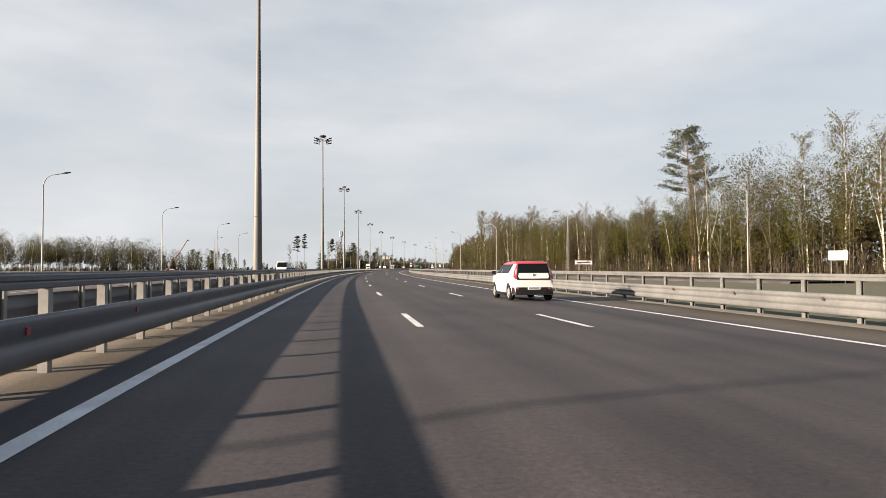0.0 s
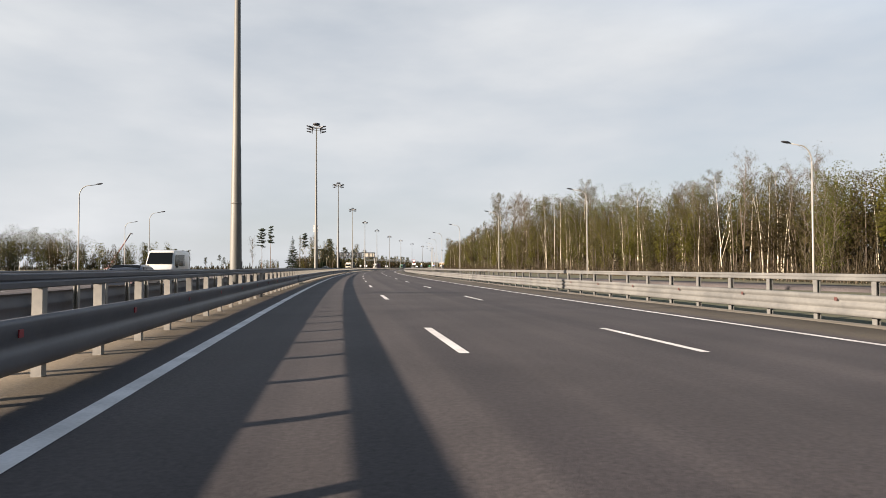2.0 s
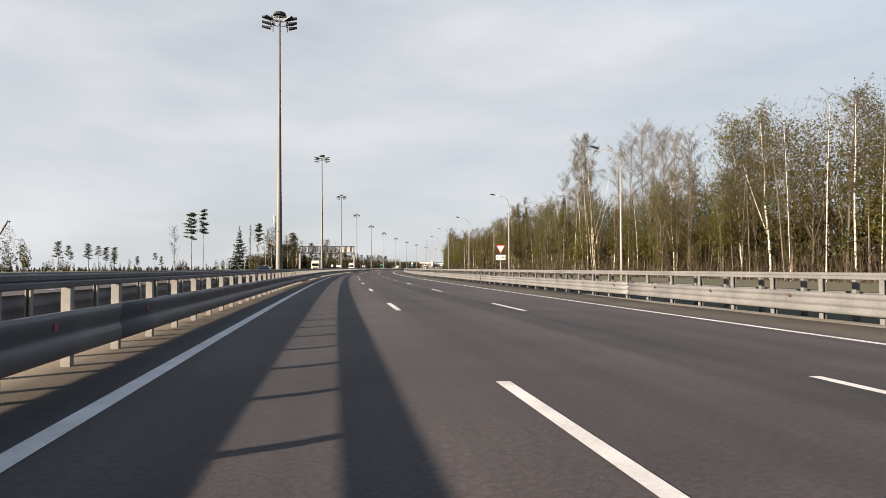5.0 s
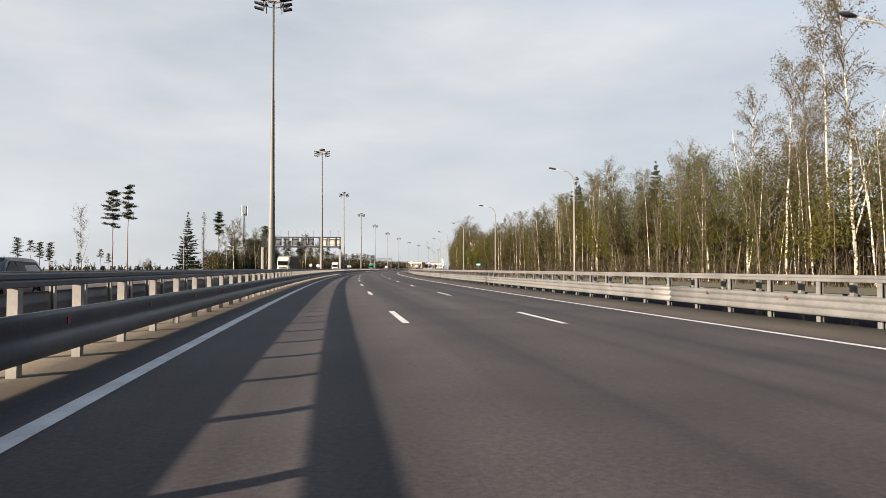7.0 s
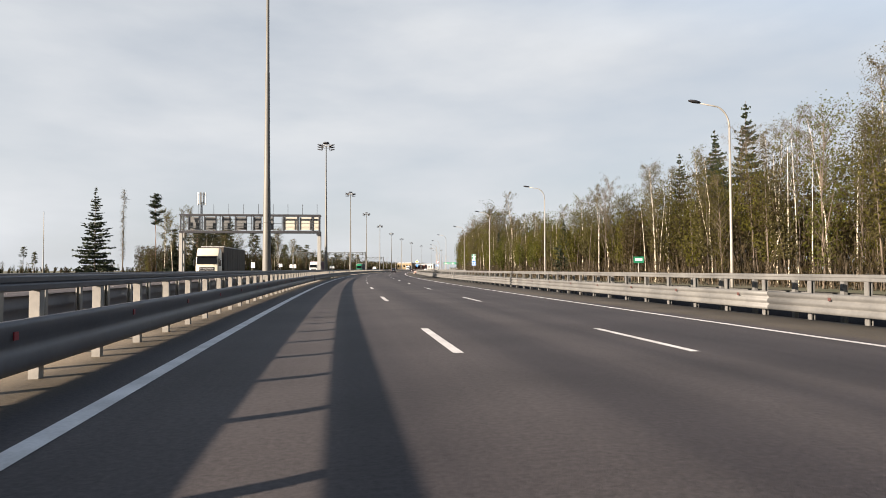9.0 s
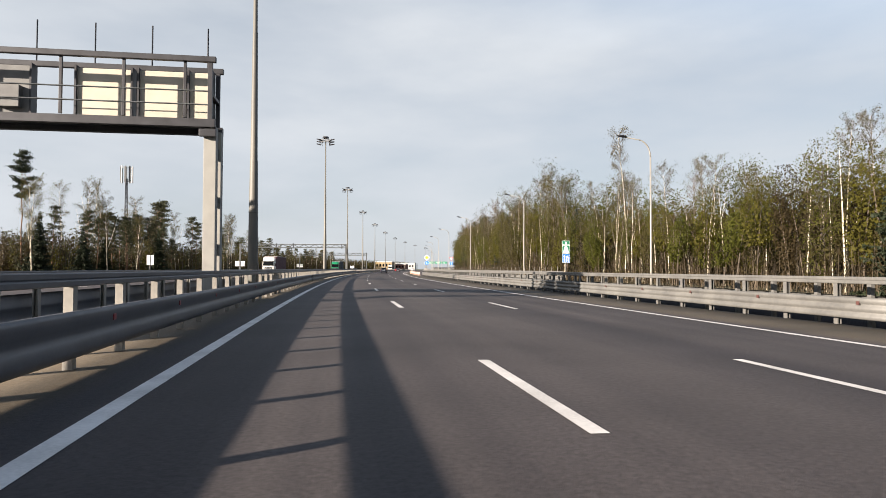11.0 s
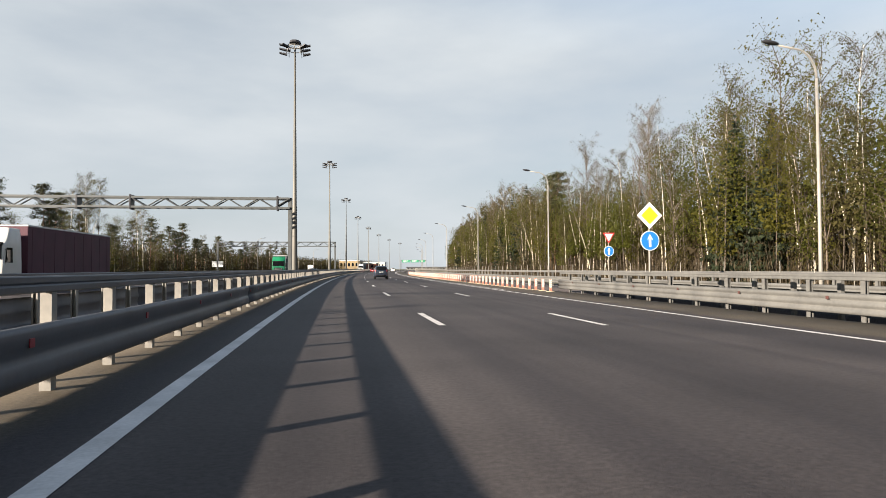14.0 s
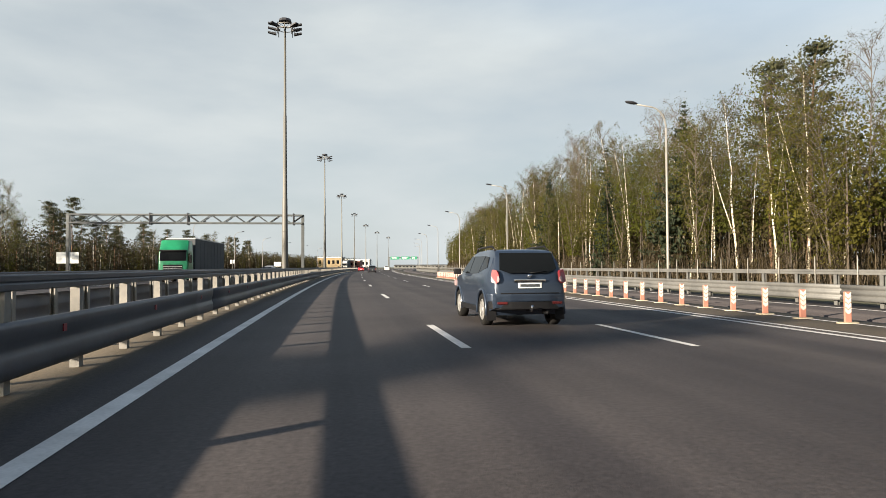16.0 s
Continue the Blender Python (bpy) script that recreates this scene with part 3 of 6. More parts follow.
def truss_gantry(m, span, z0, z1, label):
    root = thing("sign_gantry", m, label, "gantry", "truss gantries")
    for x in (0.0, -span):
        for y in (-0.2, 0.2):
            part("leg", box_bm([(x - 0.15, x + 0.15, y - 0.10, y + 0.10, -0.3, z1 + 0.08)], 0.02), TRUSS, root)
        part("base_plate", box_bm([(x - 0.4, x + 0.4, -0.4, 0.4, -0.1, 0.06)], 0.01), CONCRETE, root)
    for y in (-0.4, 0.4):
        for z in (z0, z1):
            part("chord", box_bm([(-span, 0, y - 0.08, y + 0.08, z - 0.08, z + 0.08)], 0.01), TRUSS, root)
        k = 20
        pts = [(-span * i / k, y, z0 if i % 2 else z1) for i in range(k + 1)]
        for p, q in zip(pts[:-1], pts[1:]):
            part("diagonal", bars("diagonal", [(p, q)], 0.055, TRUSS), None, root)
    for i in range(11):
        for z in (z0, z1):
            part("cross_bar", bars("cross_bar", [((-span * i / 10, -0.4, z), (-span * i / 10, 0.4, z))], 0.05, TRUSS), None, root)
    for x in (-1.0, -span / 2, -span * 0.66):
        part("splice", box_bm([(x - 0.06, x + 0.06, -0.5, 0.5, z0 - 0.2, z1 + 0.2)], 0.01), DARK_STEEL, root, "dark bolted splice frame")
    for x in (-span - 0.62, -span + 0.62):
        part("sign_plate", box_bm([(x - 0.5, x + 0.5, -0.22, -0.19, 1.9, 3.1)], 0.005), SIGN_WHITE, root, "small white sign plate")
    return root


truss_gantry(at(534.6, -4.5, -0.02), 24.8, 6.36, 7.14, "grey steel truss gantry spanning the opposite carriageway")
truss_gantry(at(623.0, -4.6, -0.02), 24.8, 6.3, 7.2, "grey steel truss gantry behind another one")

info = thing("information_gantry", at(402.5, -4.65, -0.02), "grey gantry with display panels seen from behind", "gantry")
SPAN = 18.9
CREAM_PANEL = surface("cream_panel", (0.42, 0.38, 0.31), (0.35, 0.32, 0.26), 0.7, scale=1.5)
DULL_LEG = surface("weathered_leg_paint", (0.26, 0.255, 0.23), (0.20, 0.195, 0.18), 0.7, scale=1.5)
for x in (0.0, -SPAN):
    for y in (-0.5, 0.5):
        part("leg", box_bm([(x - 0.22, x + 0.22, y - 0.22, y + 0.22, -0.3, 6.55)], 0.02), DULL_LEG, info, "weathered pale steel leg")
    part("foundation", box_bm([(x - 0.6, x + 0.6, -1.5, 1.5, -0.3, 0.05)], 0.02), CONCRETE, info)
    for z in (1.9, 3.7, 5.5):
        part("brace", box_bm([(x - 0.15, x + 0.15, -0.26, 0.26, z, z + 0.36)], 0.01), DARK_STEEL, info)
    for y in (-0.73, 0.73):
        part("end_post", box_bm([(x - 0.08, x + 0.08, y - 0.07, y + 0.07, 6.6, 9.0)], 0.01), DARK_STEEL, info)
    part("end_bar", box_bm([(x - 0.08, x + 0.08, -0.66, 0.66, 7.7, 7.82)], 0.01), DARK_STEEL, info)
for y in (-0.75, 0.75):
    part("lower_beam", box_bm([(-SPAN - 0.2, 0.2, y - 0.13, y + 0.13, 6.5, 6.8)], 0.02), DARK_STEEL, info, "dark box beam")
    part("upper_beam", box_bm([(-SPAN - 0.2, 0.2, y - 0.10, y + 0.10, 8.92, 9.12)], 0.02), DARK_STEEL, info)
part("walkway", box_bm([(-SPAN, 0, -0.6, 0.6, 6.70, 6.76)], 0.0), DARK_STEEL, info, "dark walkway floor")
for i in range(9):
    x = -0.9 - i * 2.12
    for y in (-0.69, 0.69):
        part("upright", box_bm([(x - 0.05, x + 0.05, y - 0.05, y + 0.05, 6.86, 8.92)], 0.01), DARK_STEEL, info)
for z in (7.35, 7.85):
    part("rail", bars("rail", [((-SPAN, -0.74, z), (0, -0.74, z))], 0.028, TRUSS), None, info)
for x, w, white in ((-0.55, 0.8, True), (-1.95, 1.6, True), (-4.0, 1.9, True), (-7.2, 1.3, False), (-8.7, 0.9, False), (-11.0, 1.5, False), (-13.0, 0.9, False), (-15.2, 1.5, False), (-17.4, 1.3, False)):
    panel = part("panel", box_bm([(x - w / 2, x + w / 2, 0.25, 0.6, 6.98, 8.80)], 0.02), CREAM_PANEL if white else PANEL_BACK, info, "cream panel" if white else "grey panel back")
    for q in (x - w / 2 - 0.07, x + w / 2):
        part("panel_edge", box_bm([(q, q + 0.07, 0.15, 0.62, 6.9, 8.88)], 0.0), DARK_STEEL, panel)
    if not white:
        part("cabinet", box_bm([(x - w * 0.3, x + w * 0.3, -0.05, 0.25, 7.2, 8.0)], 0.01), PANEL_BACK, panel)
part("top_lamp", box_bm([(-0.35, 0.25, -0.95, -0.75, 6.15, 6.42)], 0.03), DARK_STEEL, info, "small dark camera housing")
for i in range(9):
    x = -0.4 - i * 2.06
    part("lightning_rod", bars("rod", [((x, 0.75, 9.1), (x, 0.75, 10.7))], 0.03, DARK_STEEL), None, info)

# ---- road signs ----
def plate(outline, y0, y1):
    """A flat plate from an (x, z) outline between depths y0 and y1."""
    k = len(outline)
    v = [(x, y0, z) for x, z in outline] + [(x, y1, z) for x, z in outline]
    f = [tuple(range(k)), tuple(range(k, 2 * k))[::-1]] + [(i, i + k, (i + 1) % k + k, (i + 1) % k) for i in range(k)]
    return v, f


def disc(r, z, k=32):
    return [(r * math.cos(2 * math.pi * i / k), z + r * math.sin(2 * math.pi * i / k)) for i in range(k)]


def diamond(r, z):
    return [(0, z - r), (r, z), (0, z + r), (-r, z)]


def triangle(a, z):
    """Point-down triangle of side a, centred at z."""
    h = a * 0.866
    return [(0, z - h * 0.6), (a / 2, z + h * 0.4), (-a / 2, z + h * 0.4)]


def rect(x0, x1, z0, z1):
    return [(x0, z0), (x1, z0), (x1, z1), (x0, z1)]


def add_plate(root, name, outline, material, layer=0, label=""):
    y = -0.07 - 0.004 * layer
    v, f = plate(outline, y, y + (0.025 if layer == 0 else 0.003))
    return part(name, raw_mesh(name, v, f, material), None, root, label)


def sign_root(m, label, height, n_posts=1, gap=0.0):
    root = thing("road_sign", m, label, "road sign", "road signs")
    for i in range(n_posts):
        x = (i - (n_posts - 1) / 2) * gap
        part("post", tube_mesh("post", [([(x, 0, -0.4), (x, 0, height)], [0.04, 0.04])], ZINC_POST, 10), None, root)
    return root


ARROW = [(-0.055, -0.27), (0.055, -0.27), (0.055, 0.08), (0.14, 0.03), (0.0, 0.28), (-0.14, 0.03), (-0.055, 0.08)]
m = sign_root(at(506.3, 13.2, -0.13), "yellow priority diamond above a round blue arrow sign", 4.2)
add_plate(m, "diamond", diamond(0.58, 3.72), SIGN_WHITE, 0, "white-edged yellow diamond")
add_plate(m, "diamond_face", diamond(0.40, 3.72), SIGN_YELLOW, 1)
add_plate(m, "disc", disc(0.43, 2.62), SIGN_WHITE, 0)
add_plate(m, "disc_face", disc(0.405, 2.62), SIGN_BLUE, 1, "blue disc")
add_plate(m, "arrow", [(x, z + 2.62) for x, z in ARROW], SIGN_WHITE, 2, "white arrow pointing up")
m = sign_root(at(527.6, 20.2, -0.15), "give-way triangle above a round blue arrow sign", 4.3)
add_plate(m, "triangle", triangle(0.95, 3.85), SIGN_RED, 0, "red-edged triangle")
add_plate(m, "triangle_face", triangle(0.66, 3.86), SIGN_WHITE, 1)
add_plate(m, "disc", disc(0.40, 2.75), SIGN_WHITE, 0)
add_plate(m, "disc_face", disc(0.375, 2.75), SIGN_BLUE, 1, "blue disc")
add_plate(m, "arrow", [(x * 0.95, z * 0.95 + 2.75) for x, z in ARROW], SIGN_WHITE, 2, "white arrow pointing up")


def text_plate(root, text, size, x, z, material):
    cu = bpy.data.curves.new("text", "FONT")
    cu.body, cu.size, cu.align_x, cu.align_y, cu.extrude = text, size, "CENTER", "CENTER", 0.002
    tmp = bpy.data.objects.new("text", cu)
    scene.collection.objects.link(tmp)
    bpy.context.view_layer.update()
    me = bpy.data.meshes.new_from_object(tmp)
    bpy.data.objects.remove(tmp)
    me.materials.clear()
    me.materials.append(material)
    ob = part("lettering", me, None, root, "black lettering")
    ob.matrix_basis = pose(x, -0.080, z, 90, 0, 0)
    return ob


m = sign_root(at(223.6, 13.45, -0.15), "give-way triangle with a 300 m plate below", 3.3)
add_plate(m, "triangle", triangle(0.80, 3.02), SIGN_RED, 0, "red-edged triangle")
add_plate(m, "triangle_face", triangle(0.58, 3.03), SIGN_WHITE, 1)
add_plate(m, "plate_edge", rect(-0.43, 0.43, 2.06, 2.51), SIGN_BLACK, 0)
add_plate(m, "plate_face", rect(-0.405, 0.405, 2.085, 2.485), SIGN_WHITE, 1, "white distance plate")
for x, text in ((-0.29, "3"), (-0.10, "0"), (0.09, "0"), (0.285, "м")):
    text_plate(m, text, 0.28 if text == "м" else 0.34, x, 2.285 if text != "м" else 2.264, SIGN_BLACK)
m = sign_root(at(446.8, 23.85, -0.2), "green motorway sign above a small blue sign", 4.4)
add_plate(m, "green_plate", rect(-0.44, 0.44, 3.26, 4.66), SIGN_WHITE, 0, "white-edged green plate")
add_plate(m, "green_face", rect(-0.415, 0.415, 3.285, 4.635), SIGN_GREEN, 1, "green plate")
add_plate(m, "carriageway", [(-0.34, 3.32), (-0.04, 3.32), (-0.04, 4.05), (-0.13, 4.05)], SIGN_WHITE, 2)
add_plate(m, "carriageway", [(0.04, 3.32), (0.34, 3.32), (0.13, 4.05), (0.04, 4.05)], SIGN_WHITE, 2)
add_plate(m, "bridge", [(-0.40, 4.02), (-0.34, 4.14), (0.34, 4.14), (0.40, 4.02), (0.40, 4.24), (-0.40, 4.24)], SIGN_WHITE, 3)
add_plate(m, "carriageway", [(-0.10, 4.26), (0.10, 4.26), (0.06, 4.55), (-0.06, 4.55)], SIGN_WHITE, 2)
add_plate(m, "blue_plate", rect(-0.44, 0.44, 2.25, 3.22), SIGN_WHITE, 0)
add_plate(m, "blue_face", rect(-0.415, 0.415, 2.275, 3.195), SIGN_BLUE, 1, "blue plate")
add_plate(m, "symbol", [(-0.02, 2.36), (0.08, 2.36), (0.08, 2.78), (0.13, 2.86), (0.19, 2.78), (0.19, 2.36), (0.30, 2.36), (0.30, 2.82), (0.22, 3.0), (0.08, 3.03), (-0.02, 2.92)], SIGN_WHITE, 2, "white turning arrow")
add_plate(m, "symbol", [(-0.25, 2.36), (-0.15, 2.36), (-0.15, 2.88), (-0.10, 2.88), (-0.20, 3.08), (-0.30, 2.88), (-0.25, 2.88)], SIGN_WHITE, 2, "white arrow pointing up")
m = sign_root(at(357.6, 23.4, -0.2), "small green sign plate on a post", 2.4)
add_plate(m, "plate", rect(-0.42, 0.42, 1.95, 2.45), SIGN_GREEN, 0)
add_plate(m, "bar", rect(-0.3, 0.3, 2.12, 2.30), SIGN_WHITE, 1, "white bar of writing")
m = sign_root(at(108.9, 39.2, -0.3, 8), "white town sign struck through by a diagonal stripe", 2.75, 2, 2.0)
add_plate(m, "plate", rect(-1.6, 1.6, 2.2, 2.85), SIGN_WHITE, 0)
add_plate(m, "bar", rect(-1.25, 1.25, 2.44, 2.62), SIGN_BLACK, 1, "dark bar of writing")
add_plate(m, "stripe", [(-1.5, 2.24), (-1.2, 2.24), (1.5, 2.81), (1.2, 2.81)], SIGN_RED, 2, "red diagonal stripe")
m = sign_root(at(60.0, 49.3, -0.3, -30), "blank white sign board on two posts", 3.2, 2, 1.2)
add_plate(m, "plate", rect(-0.85, 0.85, 2.3, 3.25), SIGN_WHITE, 0)
for s, n, w, h in ((470, -27.5, 0.9, 1.3), (505, -27.5, 1.0, 1.0), (700, -27.5, 1.0, 0.8), (762, -27.3, 2.2, 1.4)):
    m = sign_root(at(s, n, -0.1, 180), "road sign seen from behind on a grey post", 3.2)
    add_plate(m, "plate", rect(-w / 2, w / 2, 3.2 - h, 3.2), SIGN_WHITE, 0)
    part("clamp", box_bm([(-0.06, 0.06, -0.05, 0.06, 2.5, 2.56)], 0.0), ALU, m)

# ---- orange delineator posts ----
CHEVRON = [(-0.078, 0.09), (0, 0.027), (0.078, 0.09), (0.078, -0.005), (0, -0.068), (-0.078, -0.005)]


def delineator(m):
    root = thing("delineator_post", m, "orange-red flexible traffic post with white chevrons", "delineator", "delineator posts")
    part("blade", box_bm([(-0.085, 0.085, -0.028, 0.028, 0.02, 0.76)], 0.016), ORANGE, root)
    for q in range(4):
        z = 0.285 + 0.125 * q
        v, f = plate([(x, z + c) for x, c in CHEVRON], -0.0325, -0.027)
        part("chevron", raw_mesh("chevron", v, f, CHEVRON_WHITE), None, root, "white reflective chevron")
    ring = [(0.30 * math.cos(a), 0.17 * math.sin(a)) for a in np.linspace(0, 2 * math.pi, 17)[:-1]]
    v = [(x, y, -0.01) for x, y in ring] + [(x * 0.9, y * 0.9, 0.03) for x, y in ring]
    part("foot", raw_mesh("foot", v, [tuple(range(16, 32))] + [(i, (i + 1) % 16, 16 + (i + 1) % 16, 16 + i) for i in range(16)], FOOT), None, root, "pale yellow foot plate")
    return root


first = delineator(at(517.6, 12.35, -0.103))
for i in range(1, 76):
    copy_thing(first, at(517.6 + 1.524 * i, 12.35 - 0.006 * i, -0.103))

row = new("gore_line")
tagged(row, "worn white line broken at the foot of the traffic posts", "road marking", kind="structure")
for i in range(76):
    part("dash", stripe(12.37 - 0.006 * i, 0.15, np.array([517.95 + 1.524 * i, 519.0 + 1.524 * i])), PAINT, row)

# ---- trees ----
def leaf_tris(centres, size, rng, droop=0.0):
    """Small three-cornered leaf clumps at random tilts."""
    k = len(centres)
    a = rng.normal(size=(k, 3))
    a /= np.linalg.norm(a, axis=1, keepdims=True)
    b = rng.normal(size=(k, 3))
    b -= (a * b).sum(1, keepdims=True) * a
    b /= np.linalg.norm(b, axis=1, keepdims=True)
    a[:, 2] -= droop
    sz = size * rng.uniform(0.55, 1.4, (k, 1))
    v = np.stack([centres - a * sz * 0.6 - b * sz * 0.42, centres + b * sz * 0.55 - a * sz * 0.1, centres + a * sz * 0.75], 1)
    return v.reshape(-1, 3), np.arange(3 * k).reshape(-1, 3)


def twig_tris(starts, ends, width, rng):
    """Slender twigs as thin three-sided spikes."""
    d = ends - starts
    o = np.cross(d, rng.normal(size=d.shape))
    o *= width / (np.linalg.norm(o, axis=1, keepdims=True) + 1e-9)
    v = np.stack([starts - o, starts + o, ends], 1)
    return v.reshape(-1, 3), np.arange(3 * len(starts)).reshape(-1, 3)


def limb(base, az, rise, length, rng, sag=0.15, k=5):
    pts, p, e = [base], Vector(base), rise
    for i in range(k - 1):
        d = Vector((math.cos(az) * math.cos(e), math.sin(az) * math.cos(e), math.sin(e)))
        p = p + d * (length / (k - 1))
        pts.append(tuple(p))
        e -= sag * rng.uniform(0.4, 1.4)
        az += rng.normal(0, 0.15)
    return pts


def trunk_line(h, lean, rng, k=9):
    bend = rng.normal(0, lean, 2)
    wob = rng.normal(0, 0.07, (k, 2))
    return [(bend[0] * (i / (k - 1)) ** 1.6 + (wob[i, 0] if 0 < i else 0), bend[1] * (i / (k - 1)) ** 1.6 + (wob[i, 1] if 0 < i else 0), -0.4 + (h + 0.4) * i / (k - 1)) for i in range(k)]


def on_line(pts, f):
    q = f * (len(pts) - 1)
    i = min(int(q), len(pts) - 2)
    a, b = Vector(pts[i]), Vector(pts[i + 1])
    return a.lerp(b, q - i)


def broadleaf(name, seed, h, r, low, n_limbs, n_leaves, leaf, bark, foliage, label, category, spread=2.6, twigs=420, rise=0.85, lean=0.8, sag=0.16, forks=0, cluster=0.55):
    rng = np.random.default_rng(seed)
    root = thing(name, Matrix.Identity(4), label, category, "forest trees")
    line = trunk_line(h, lean, rng)
    runs = [(line, [r * (1 - 0.90 * i / (len(line) - 1)) for i in range(len(line))])]
    for q in range(forks):
        b = on_line(line, rng.uniform(0.12, 0.45))
        ln = limb(tuple(b), rng.uniform(0, 6.28), 1.25, h * rng.uniform(0.35, 0.55), rng, -0.02, 6)
        runs.append((ln, [r * 0.5 * (1 - 0.16 * i) for i in range(6)]))
    part("trunk", tube_mesh("trunk", runs, bark, 7), None, root)
    limbs, tips, starts = [], [], []
    for q in range(n_limbs):
        f = low + (0.985 - low) * (q + rng.uniform()) / n_limbs
        b = on_line(line, f)
        top = (f - low) / (1 - low)
        ln = limb(tuple(b), rng.uniform(0, 6.28), rise * rng.uniform(0.7, 1.2) + 0.25 * top, spread * rng.uniform(0.6, 1.15) * (0.35 + 1.25 * math.sin(math.pi * min(1, 0.18 + 0.85 * (1 - top)) ** 0.9)), rng, sag)
        limbs.append((ln, [0.045, 0.036, 0.027, 0.018, 0.008]))
        for _ in range(8):
            c = on_line(ln, rng.uniform(0.3, 1.0))
            tips.append(tuple(c))
    tagged(part("branchwork", tube_mesh("branchwork", limbs, bark if bark is not BIRCH else TWIG, 3, caps=False), None, root), kind="stuff")
    tips = np.array(tips)
    st = tips[rng.integers(0, len(tips), twigs)] + rng.normal(0, 0.18, (twigs, 3))
    en = st + rng.normal(0, 0.45, (twigs, 3)) + np.array([0, 0, -0.35])
    v, f = twig_tris(st, en, 0.016, rng)
    tagged(part("twig_growth", raw_mesh("twig_growth", v, f, TWIG), None, root, "thin brown twigs"), kind="stuff")
    c = tips[rng.integers(0, len(tips), n_leaves)] + rng.normal(0, cluster, (n_leaves, 3)) + np.array([0, 0, -0.2])
    v, f = leaf_tris(c, leaf, rng, 0.3)
    part("crown", raw_mesh("crown", v, f, foliage), None, root)
    return root


def spruce(seed, h, r0):
    rng = np.random.default_rng(seed)
    root = thing("spruce_tree", Matrix.Identity(4), "dark green spruce with drooping tiers of branches", "tree", "forest trees")
    line = trunk_line(h, 0.15, rng)
    part("trunk", tube_mesh("trunk", [(line, [0.20 * (1 - 0.95 * i / 8) for i in range(9)])], BARK, 7), None, root)
    vs, sizes, st, en = [], [], [], []
    tiers = 38
    for lev in range(tiers):
        f = min(0.985, max(0.05, 0.06 + 0.92 * (lev + rng.uniform(-0.3, 0.3)) / (tiers - 1)))
        b = np.array(on_line(line, f))
        reach = r0 * (1 - f) ** 0.9 * rng.uniform(0.65, 1.15) + 0.06
        for q in range(int(rng.integers(5, 8))):
            a = rng.uniform(0, 6.28)
            d = np.array([math.cos(a), math.sin(a), -0.22 + 0.34 * f])
            k = int(5 + 66 * (1 - f))
            u = rng.uniform(0.10, 1, k)[:, None]
            rch = reach * rng.uniform(0.6, 1.15)
            cs = b + d * u * rch + np.array([0, 0, 1]) * (u ** 2) * 0.16 * rch
            sizes.append(np.full((k, 1), 0.14 + 0.27 * (1 - f) ** 0.7))
            vs.append(cs + rng.normal(0, 1, (k, 3)) * np.array([0.13, 0.13, 0.05]) * (0.5 + u) * (0.25 + 0.9 * (1 - f)) - np.array([0, 0, 0.16]) * rng.uniform(0, 1, (k, 1)) ** 2)
            st.append(b)
            en.append(cs[np.argmax(u)])
    v, f = leaf_tris(np.concatenate(vs), np.concatenate(sizes), rng, 0.15)
    tagged(part("branchwork", raw_mesh("branchwork", *twig_tris(np.array(st), np.array(en), 0.03, rng), BARK), None, root), kind="stuff")
    part("needles", raw_mesh("needles", v, f, NEEDLE), None, root)
    return root


def pine(seed, h, crown_low, r0, n_limbs=16, r=0.2):
    rng = np.random.default_rng(seed)
    root = thing("pine_tree", Matrix.Identity(4), "tall pine with a bare reddish trunk and flat crown clumps", "tree", "forest trees")
    line = trunk_line(h, 0.5, rng)
    part("trunk", tube_mesh("trunk", [(line, [r * (1 - 0.8 * i / 8) for i in range(9)])], PINE_BARK, 7), None, root)
    limbs, cs = [], []
    for q in range(n_limbs):
        f = crown_low + (1 - crown_low) * (q + rng.uniform()) / n_limbs
        b = on_line(line, f)
        top = (f - crown_low) / (1 - crown_low)
        ln = limb(tuple(b), q * 2.4 + rng.normal(0, 0.3), 0.15 + 0.5 * top, r0 * rng.uniform(0.6, 1.1) * (1 - 0.65 * top), rng, -0.03)
        limbs.append((ln, [0.06, 0.05, 0.04, 0.025, 0.012]))
        for w in (0.55, 0.8, 1.0):
            c = np.array(on_line(ln, w))
            k = 70
            cs.append(c + rng.normal(0, 1, (k, 3)) * np.array([0.52, 0.52, 0.17]) * rng.uniform(0.8, 1.3) + np.array([0, 0, 0.12]))
    top_c = np.array(on_line(line, 0.995))
    cs.append(top_c + rng.normal(0, 1, (140, 3)) * np.array([0.5, 0.5, 0.28]))
    tagged(part("branchwork", tube_mesh("branchwork", limbs, PINE_BARK, 4, caps=False), None, root), kind="stuff")
    v, f = leaf_tris(np.concatenate(cs), 0.20, rng)
    part("needles", raw_mesh("needles", v, f, NEEDLE_PINE), None, root)
    return root


